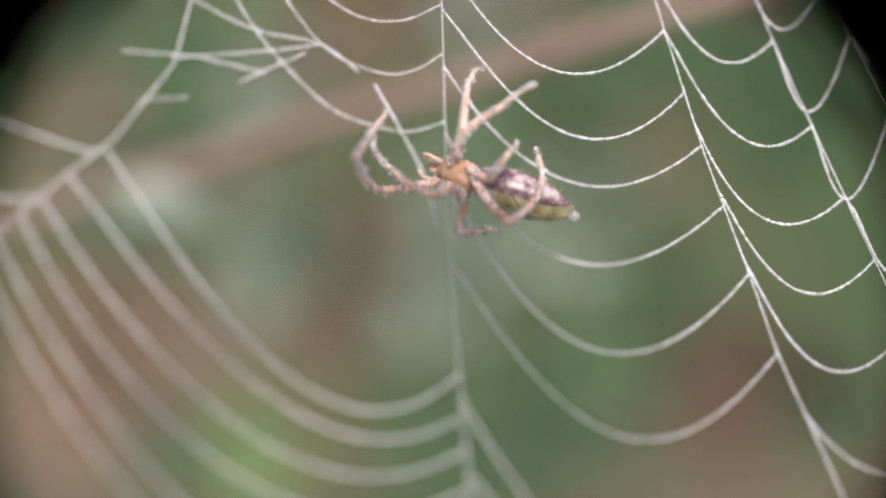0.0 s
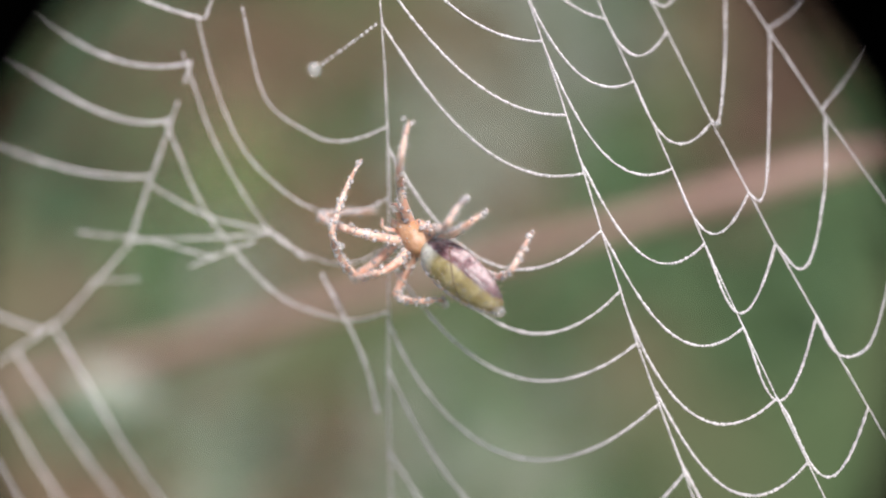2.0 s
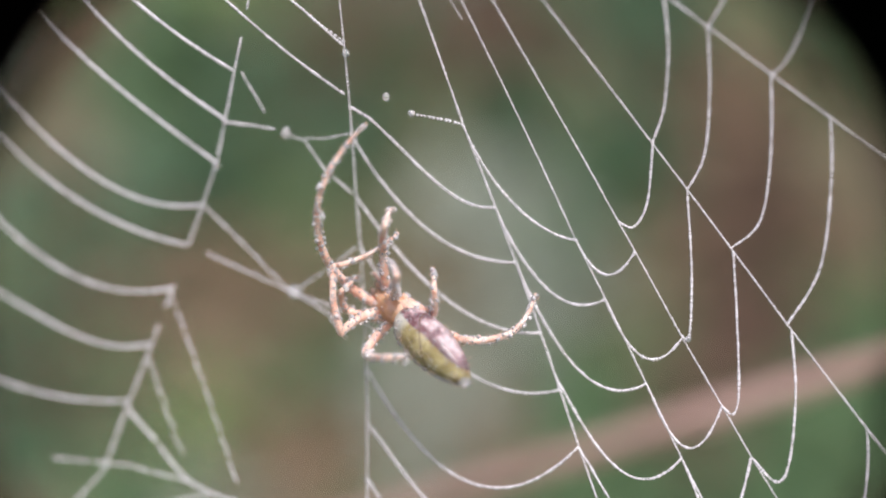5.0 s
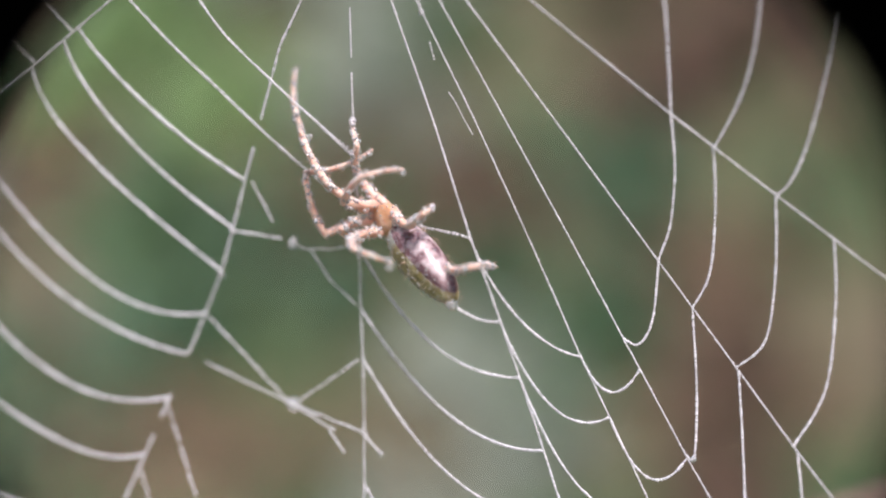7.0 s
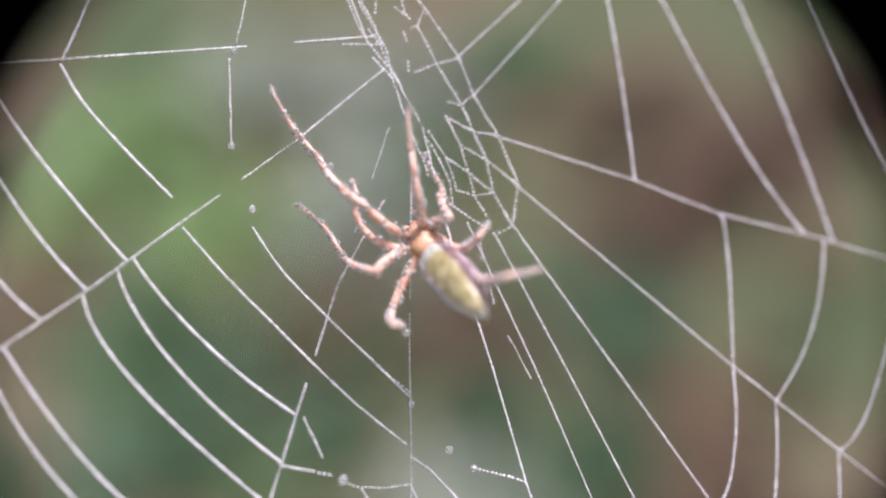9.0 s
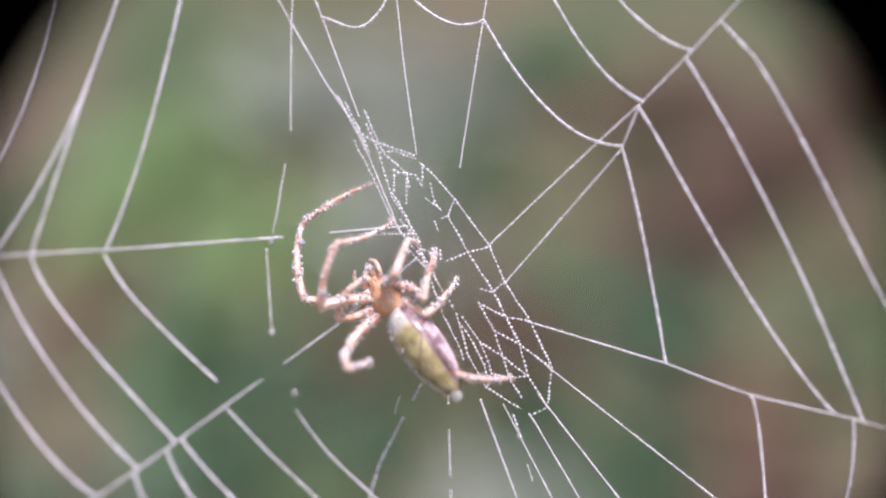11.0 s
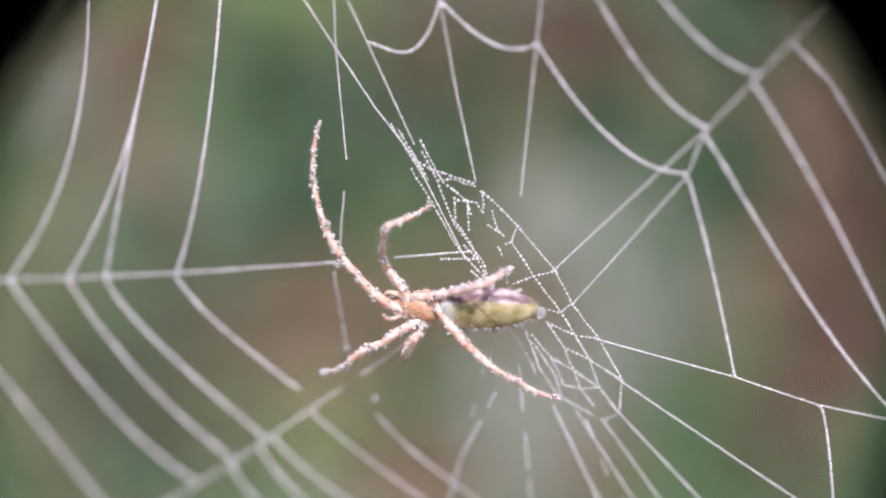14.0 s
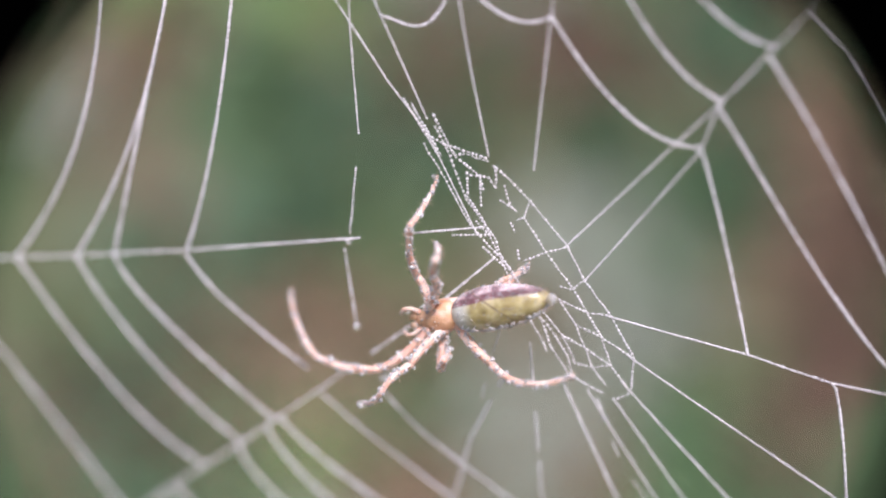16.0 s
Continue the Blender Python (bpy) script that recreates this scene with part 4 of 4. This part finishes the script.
    last = [
        (13, -11.9, -8, 10.1, -12.2, -7.4, 14.6, -7.9, -7.4, 17.1), (13.5, -9.4, -7.9, 11, -10.9, -8.1, 15.4, -10.9, -5, 19.5),
        (14, -12.5, -7.3, 10.8, -13.9, -7.1, 14.8, -13.2, -6.3, 19.6), (14.5, -10.8, -7.1, 12, -10.7, -8.5, 15.8, -10, -4.2, 18.4),
        (15, -13.4, -7.6, 7.7, -15.5, -6.6, 11.3, -13.9, -5.2, 16.2), (15.5, -8.4, -7.4, 1.6, -12.4, -9.5, 2.5, -16.1, -6.2, 2.8),
        (16, -11.7, -6.9, 2.6, -16.2, -6, 3.1, -18.5, -3.4, 6.9)]
    key_leg("L1", first + then + last)
    first = [
        (0, -1.9, -10.7, -40.9, -4.9, -8.1, -40.7, -7.1, -4.3, -40.8), (0.5, -5.9, -6.5, -38.6, -5.3, -8.1, -35.8, -3.8, -4.1, -34.6),
        (1, -3.1, -7.4, -36.4, -3.5, -9.9, -33.7, -3.4, -5.7, -34.5), (1.5, -4.2, -6.1, -33.8, -6.7, -3.1, -34.6, -6.9, 1.3, -35.1),
        (2, -4.7, -5.2, -33.7, -7.2, -2.3, -34, -4.2, 0.8, -34.6), (2.5, -5.2, -5.1, -29.7, -2.2, -7.3, -27.7, 1.4, -5.2, -28),
        (3, 0.5, -6.2, -29.9, -0.5, -5.5, -25.8, 0.8, -4.5, -22), (3.5, -3.1, -3.9, -29.6, -3.5, -3, -25.7, -0.4, -1.5, -22.3),
        (4, -2.9, -4.6, -28.6, -3.3, -3.8, -24.6, -0.4, -2.6, -21.9)]
    then = [
        (4.5, -3.9, -3.3, -28.3, -4.5, -2.6, -24, -1.8, 0, -22.6), (5, -3, -5.4, -26.5, -3.5, -4.8, -22.5, 0, -3.2, -21),
        (7.5, -6.4, -1.9, -13.6, -6.6, -2.1, -9.1, -2.3, -1.3, -8.2), (8, -7, -2.1, -11.7, -6.8, -2.2, -7.4, -1.6, -1.4, -7.2),
        (8.5, -8.1, -3.7, -5.7, -8.7, -1.9, -2.1, -3.5, -1.3, 0.6), (9, -4.6, -5.9, -2.8, -7.4, -3.4, -1.5, -10.4, -2.7, 1.4),
        (9.5, -7.2, -3.8, 4.6, -7.9, -2.4, 8.1, -4.3, -2.2, 11.3), (10, -9.1, -6.8, 4, -8.6, -7.2, 8.3, -5.6, -4.6, 9.3),
        (12.5, -8.6, -10.1, 10.1, -7.6, -12.4, 13.1, -6.2, -8.7, 14.4)]
    last = [
        (13, -8.8, -9.2, 10.5, -7.8, -11.2, 13.6, -6.7, -7.2, 14.2), (13.5, -9.9, -5.7, 10.9, -8.7, -8.4, 13.3, -7.7, -4.3, 13.6),
        (14, -10.1, -6.5, 10.3, -9, -8.6, 13.3, -7.4, -4.7, 13.6), (14.5, -9.1, -8.5, 10.7, -8.2, -10.9, 13.6, -6.8, -7, 14.2),
        (15, -10, -7.2, 9.9, -9.1, -9.3, 13.2, -7.6, -5.3, 13.9), (15.5, -9.2, -6.6, 9, -8.7, -8.3, 12.1, -7.7, -4.5, 13.7),
        (16, -9.3, -5.9, 8.4, -8.8, -7.7, 11.6, -7.9, -4.3, 13.8)]
    key_leg("L2", first + then + last)
    first = [
        (0, -0.4, -9.6, -41.5, -0.3, -11, -40.2, -0.4, -9.8, -41.7), (0.5, -3.2, -7.1, -41.9, -4.2, -5.5, -42, -5.4, -3.9, -41.8),
        (1, -0.5, -8.9, -39.6, -1.9, -7.9, -40.4, -2.8, -6.3, -40.8), (1.5, -1.7, -7, -35.3, -2.6, -5.9, -36.6, -3.6, -4.5, -37.7),
        (2, -2.3, -6, -36.1, -3.7, -4.9, -37, -4.9, -3.5, -37.5), (2.5, -2.3, -5.9, -30.8, -3.1, -4.6, -31.8, -3.6, -3.1, -32.8),
        (3, -2, -4.3, -31.6, -1.5, -5, -30, -1.8, -3.2, -29.3), (3.5, -2, -3.4, -28.7, -1.3, -4.6, -27.6, -1.6, -2.7, -27.3),
        (4, -2.4, -3.6, -27.7, -2.1, -5.2, -26.6, -2.5, -3.3, -26.3)]
    then = [
        (4.5, -3.7, -2.8, -26.1, -2.5, -4.1, -25.2, -2.2, -2.3, -24.9), (5, -4.1, -3.5, -25.5, -3.2, -4.5, -24.3, -2.7, -2.8, -23.7),
        (8, -4.4, -3, -11.2, -3.5, -4.6, -10.7, -3.1, -2.8, -10.3), (8.5, -8.3, -4, -4.8, -8.6, -4.3, -2.7, -9.1, -4.7, -1),
        (9.5, -5.7, -4.7, 4.1, -5.5, -4.9, 6.5, -3.9, -5, 9.2), (10, -8.3, -6.7, 5.5, -8, -6.9, 7.8, -6.2, -6.7, 9.4),
        (12.5, -8.8, -7.5, 5.6, -7.9, -9, 6.3, -8.2, -7.1, 6.6), (14.5, -8.8, -7.7, 5.6, -7.9, -9, 6.7, -7.8, -7.1, 6.9),
        (16, -8, -6.8, 2.5, -7.3, -8.3, 3.6, -7.4, -6.4, 3.7)]
    key_leg("L3", first + then)
    first = [
        (0, -1.4, -6.9, -45.5, 0.3, -8.6, -44.3, 1.1, -6.6, -45.3), (0.5, -1.9, -5.5, -44, -0.2, -7.3, -43.1, 0.6, -5.2, -44.1),
        (1, 0.6, -9.7, -40.9, 2.2, -11.6, -40.5, 3.3, -9.7, -41.4), (1.5, -0.9, -4.6, -38.9, 0.6, -6.5, -38.3, 1.5, -4.5, -39.2),
        (2, -1.8, -4.6, -38.1, 0.2, -6.1, -37.7, 1.2, -4.1, -38.4), (2.5, -0.9, -7.3, -32.4, 0.6, -9.4, -32.4, 1.2, -7.4, -33.5),
        (3, 0.1, -5.3, -35.3, 0.3, -3.2, -36.5, 0.4, -1, -37.3), (3.5, 0.1, -6.4, -31.5, 1.7, -8.3, -31.1, 2.4, -6.2, -31.6),
        (4, -1, -5.4, -29.3, 0.4, -7.5, -29.1, 1, -5.3, -29.7)]
    then = [
        (5, -1.5, -5.8, -27.6, 0.2, -7.6, -27.4, 0.7, -5.5, -27.9), (8.5, -4.5, -5.5, -6.6, -3.3, -7.2, -7.9, -1.3, -6.1, -8.3),
        (9, -4.2, -4.1, -5.3, -3.4, -6.2, -5.8, -3.3, -4, -6), (9.5, -5.2, -6.4, -0.2, -3.8, -8.1, -1.4, -2.4, -6.3, -1.4),
        (10, -6.3, -7.9, 2.5, -5.1, -10, 1.9, -4.8, -7.8, 1.6), (12.5, -10.3, -8.7, 6.7, -11.8, -9.7, 5.2, -9.7, -8.7, 5.9),
        (13, -10.3, -8.7, 5.4, -12, -8.6, 4.5, -13.6, -7.4, 3.4), (13.5, -10.7, -7.9, 5.7, -12.3, -7.8, 4.6, -14, -6.8, 3.5),
        (14, -10.9, -8.4, 5.8, -12.5, -8.3, 4.9, -14.3, -7.2, 4)]
    last = [
        (14.5, -10, -8.4, 6.1, -11.9, -8.4, 4.7, -13.8, -7.6, 3.6), (15, -10.9, -7.8, 5.7, -12.4, -7.1, 4.1, -14, -6.2, 2.7),
        (15.5, -11.1, -9.1, 3.4, -11.9, -9.6, 2.8, -13.4, -8.3, 2), (16, -10.2, -8.3, 2.6, -11.6, -9.3, 1.4, -12.8, -7.6, 0.6)]
    key_leg("L4", first + then + last)
    first = [
        (0, -0.3, -8.3, -37.9, -0.4, -6.3, -36, -0.2, -3.8, -35.9), (0.5, -0.3, -6.9, -36.6, 0.6, -8.6, -34.5, 0.7, -6, -34.7),
        (1, 2.7, -9, -35.4, 3.8, -9.4, -32.9, 4.8, -7.3, -32.3), (1.5, 0.4, -5.7, -31.1, 1.8, -6.3, -28.7, 2.9, -4.2, -27.9),
        (2, -1, -5.3, -30.7, -0.4, -6.8, -28.3, -0.5, -4.6, -27.1), (2.5, -0.5, -5.9, -27.6, 0.6, -7.5, -25.8, 1.5, -5.3, -25.2),
        (3, 3, -4.6, -29.4, 3.3, -3.9, -26.8, 3.4, -3.3, -24.4), (3.5, 2.3, -4.6, -27.2, 3.4, -6.2, -25.3, 4.2, -4, -24.8),
        (4, 1.4, -3.7, -25.5, 2.9, -4.9, -23.5, 3.7, -2.7, -23)]
    then = [
        (4.5, -0.5, -3.7, -23.1, -0.8, -3.4, -20.2, -0.5, -2, -18.5), (5, -0.8, -3.5, -22, -0.2, -5.5, -20.2, -0.4, -3.2, -19.5),
        (7.5, -3.5, -3.5, -11.7, -2.1, -5.5, -10.3, 0.7, -5, -9.8), (8, -5.4, -2, -8.5, -5.4, -4.1, -6.8, -5, -2.3, -5.3),
        (8.5, -4.4, -5.3, -1.6, -4.7, -5.1, 1.1, -3.7, -5.3, 3.6), (9, -2.3, -5.4, 1.4, -2.8, -6, 4.8, -3, -6.9, 8.4),
        (9.5, -2.1, -5.9, 5, -2.2, -3.4, 6.2, -2.3, -1.2, 7.2), (10, -5.3, -8.3, 7.3, -5.7, -6, 8.9, -5.7, -3.8, 9.9),
        (12.5, -4.9, -8.6, 8.9, -3.2, -10.7, 9.4, -2.5, -8.4, 9.1)]
    last = [
        (13.5, -5.8, -7, 9.2, -3.7, -8.6, 9.9, -3.1, -6.5, 9.1), (14, -6, -7.3, 8.9, -3.9, -8.9, 9.7, -2.7, -6.8, 10.1),
        (14.5, -5.6, -6.1, 9.3, -3.8, -7.9, 10, -3.1, -5.7, 9.3), (15, -7.2, -7.2, 10.1, -6.2, -9.4, 11.6, -6.5, -6.9, 11.7),
        (16, -7.5, -7.8, 8.1, -6.9, -9.8, 10, -7.5, -7.4, 10.5)]
    key_leg("R1", first + then + last)
    first = [
        (0, -0.1, -8, -38, 2.8, -6.7, -36.2, 3.9, -6.3, -35.6), (0.5, 0, -7.5, -37.2, 0.7, -9, -35.3, 0.7, -6.6, -34.8),
        (1, 2.4, -9.3, -35.8, 3.3, -10.9, -34, 3.7, -8.5, -34.1), (3, 2.7, -5.2, -29.9, 2.8, -7.2, -28.6, 2, -5.1, -28.9),
        (5, 0.1, -5.1, -23.9, 0.8, -7.1, -22.8, -0.1, -5, -22.5), (7.5, -3.3, -0.9, -9.8, -3.2, -2.5, -8, -3.8, -1.3, -6.1),
        (8.5, -3.3, -5.3, -2.4, -2.4, -7.4, -3.3, -2.3, -5.5, -2), (9, -0.6, -5, 0.4, -1.3, -3.5, 2.3, -2.4, -4.1, 4.5),
        (9.5, -1.2, -5.6, 2.9, 0, -7.6, 3.5, -0.8, -7.9, 5.7)]
    then = [
        (10, -3.4, -7.1, 5.3, -3.5, -5.5, 7.1, -3.6, -3.8, 8.8), (12.5, -4.5, -7.7, 8.9, -3.1, -9.3, 9.8, -3.2, -7, 10),
        (13.5, -5.4, -5.1, 8.9, -3.9, -6.7, 9.7, -3.6, -4.8, 8.5), (14, -5.8, -5.7, 8.5, -3.9, -7, 9.2, -2.6, -5.1, 9.8),
        (14.5, -4.9, -6, 9.4, -3.4, -7, 9.7, -3.3, -4.8, 9), (15, -6.1, -6.7, 8.7, -3.6, -6.9, 9.3, -2.1, -5.2, 9.2),
        (16, -5.8, -6, 6.3, -3.7, -5.3, 7.4, -3, -3.2, 7.8)]
    key_leg("R2", first + then)
    first = [
        (0, 1.3, -9, -40.6, 2.2, -9.5, -39, 2.8, -7.9, -38.6), (0.5, 1.5, -8.1, -39.8, 2.4, -8.8, -38.3, 3.7, -8.1, -37.2),
        (1, 4.1, -8.1, -37.2, 5.4, -8.7, -36, 6.1, -7.2, -35.8), (1.5, 2.5, -5.5, -34.2, 3.5, -6.3, -33, 4, -4.6, -32.7),
        (2, 2.1, -5.8, -33.5, 3.5, -6.6, -32.3, 4.1, -4.9, -32.2), (2.5, 2.2, -5.3, -31, 3.6, -6.1, -30.2, 4.4, -4.6, -30.2),
        (3, 4.2, -3.5, -31.4, 5.4, -4.4, -30.4, 5.7, -2.7, -30.1), (3.5, 3.6, -4.3, -29.1, 4.9, -4.8, -28, 5.5, -3.3, -27.5),
        (4, 2.3, -2.4, -28.7, 3.5, -2.9, -27.5, 4.2, -1.4, -26.9)]
    then = [
        (4.5, 2.2, -2.5, -26.3, 2.6, -3.3, -24.8, 2.5, -2, -23.8), (5, 2, -3.4, -25.8, 2.3, -4.3, -24.3, 2, -3.1, -23.1),
        (7.5, 0.2, -3.4, -12.7, 1.4, -4.8, -12.2, 1.8, -3.1, -11.9), (8, -0.4, -2.9, -10.9, 0.6, -4.2, -10, 1, -2.6, -9.3),
        (8.5, -0.9, -3.6, -4.3, -0.1, -5.2, -4, 0.2, -3.6, -3.5), (9, 0.2, -4.5, -1.4, 1.2, -5.8, -0.8, 1.6, -4.4, 0.1),
        (9.5, -0.8, -3.8, 1.5, 0.6, -5, 1.1, 1.2, -3.5, 0.8), (10, -3.2, -6.9, 5, -3, -5.7, 6.2, -3, -4.3, 7.3),
        (12.5, -4.3, -7.1, 6.5, -3, -6.7, 6.8, -1.6, -6.6, 7.3)]
    last = [
        (13.5, -5.4, -5.7, 7.2, -3.9, -6.2, 7.9, -2.6, -5, 7.7), (14.5, -4.6, -6.1, 8.4, -3.1, -5.7, 8.9, -1.8, -5.4, 9.1),
        (15, -5.1, -5.2, 8, -3.2, -4.6, 8.6, -1.6, -4.2, 9.1), (15.5, -4, -5.6, 7.5, -2.7, -5.1, 8.3, -1.7, -4.8, 8.9),
        (16, -4.1, -5, 7.1, -2.7, -4.5, 8.2, -1.7, -4.2, 9)]
    key_leg("R3", first + then + last)
    first = [
        (0, 2.7, -10.8, -42.4, 4.1, -8.3, -41.4, 3.3, -5.8, -39.9), (0.5, 0.7, -4.9, -44, 3.4, -3.9, -42.8, 3.4, -1.2, -41.5),
        (1, 5.5, -8.6, -40.5, 7.1, -10.2, -38.6, 7.6, -7.7, -37.1), (1.5, 4.9, -5.6, -37.3, 6.3, -7.1, -35.2, 6.6, -4.2, -33.9),
        (2, 4.3, -5.1, -36.3, 6, -7.1, -34.8, 6.6, -4.5, -33.5), (2.5, 4.7, -5, -34.1, 6, -6.7, -32.5, 6.6, -3.8, -32.5),
        (3, 5.9, -4.2, -34, 7.4, -6.3, -32.9, 7.7, -3.9, -31.1), (3.5, 5.8, -3.9, -32.4, 7.6, -5.5, -31.6, 9.3, -4, -29.8),
        (4, 4.2, -3.1, -30.2, 6.6, -2.2, -30.3, 8.1, -0.3, -28.6)]
    then = [
        (4.5, 4.3, -2.8, -28.7, 6.8, -2.3, -28.1, 7.7, -0.3, -26.5), (5, 3.9, -3.9, -27.2, 6.8, -3.3, -26.8, 7.8, -1.4, -25),
        (7.5, 2.2, -3, -15.2, 4, -5.4, -15.2, 5, -2.5, -15.5), (8, 2.1, -1.8, -13, 4.6, -2.1, -12.5, 6.1, 0.3, -12.1),
        (8.5, 0.9, -4.2, -5.9, 3.2, -5.9, -5.4, 5.9, -5.3, -4.4), (9, 1.3, -6.1, -3.2, 3.1, -8.4, -3.1, 4.8, -6.1, -2.6),
        (9.5, -0.4, -5, -1, 1.1, -7.7, -0.8, 1.7, -4.7, -0.7), (10, -2.1, -5.2, 1.2, 0.1, -6.5, 1.2, 1.6, -4.1, 1.7),
        (12.5, -4, -8.1, 4, -1.8, -8.6, 3.3, -0.3, -6.5, 2.2)]
    last = [
        (13, -5, -6.8, 4.6, -2.4, -7.7, 3.4, -0.2, -6.5, 1.9), (13.5, -4.8, -8.6, 5.5, -2.5, -8.2, 3.7, 0.2, -9.1, 2.9),
        (14, -4.6, -8.1, 5.4, -2.4, -7.7, 3.6, -0.1, -6.6, 2.1), (14.5, -4.5, -9.4, 6.4, -2.2, -9.5, 4.6, 0.3, -9.6, 3.2),
        (15, -5.1, -6.3, 4.6, -2.6, -7.6, 3.5, -0.3, -6.4, 2), (15.5, -4.5, -7.4, 3.2, -1.9, -8.5, 3, 0.2, -6.6, 2.3),
        (16, -4.4, -7.1, 2.4, -2.5, -8.7, 2.3, 0.4, -8.4, 2.8)]
    key_leg("R4", first + then + last)
    for thread, slack in SLACK:
        walk(thread, [(0, Matrix()), (2.2, Matrix())] + [(2.2 + 0.06 * k, Matrix().lerp(slack, k / 4)) for k in range(1, 4)] + [(2.44, slack), (16, slack)])
    # the added vignette ring follows the camera's own path
    walk(vignette_ring, [(t, look(eye, target, roll)) for t, eye, target, roll in PATH])


motions()
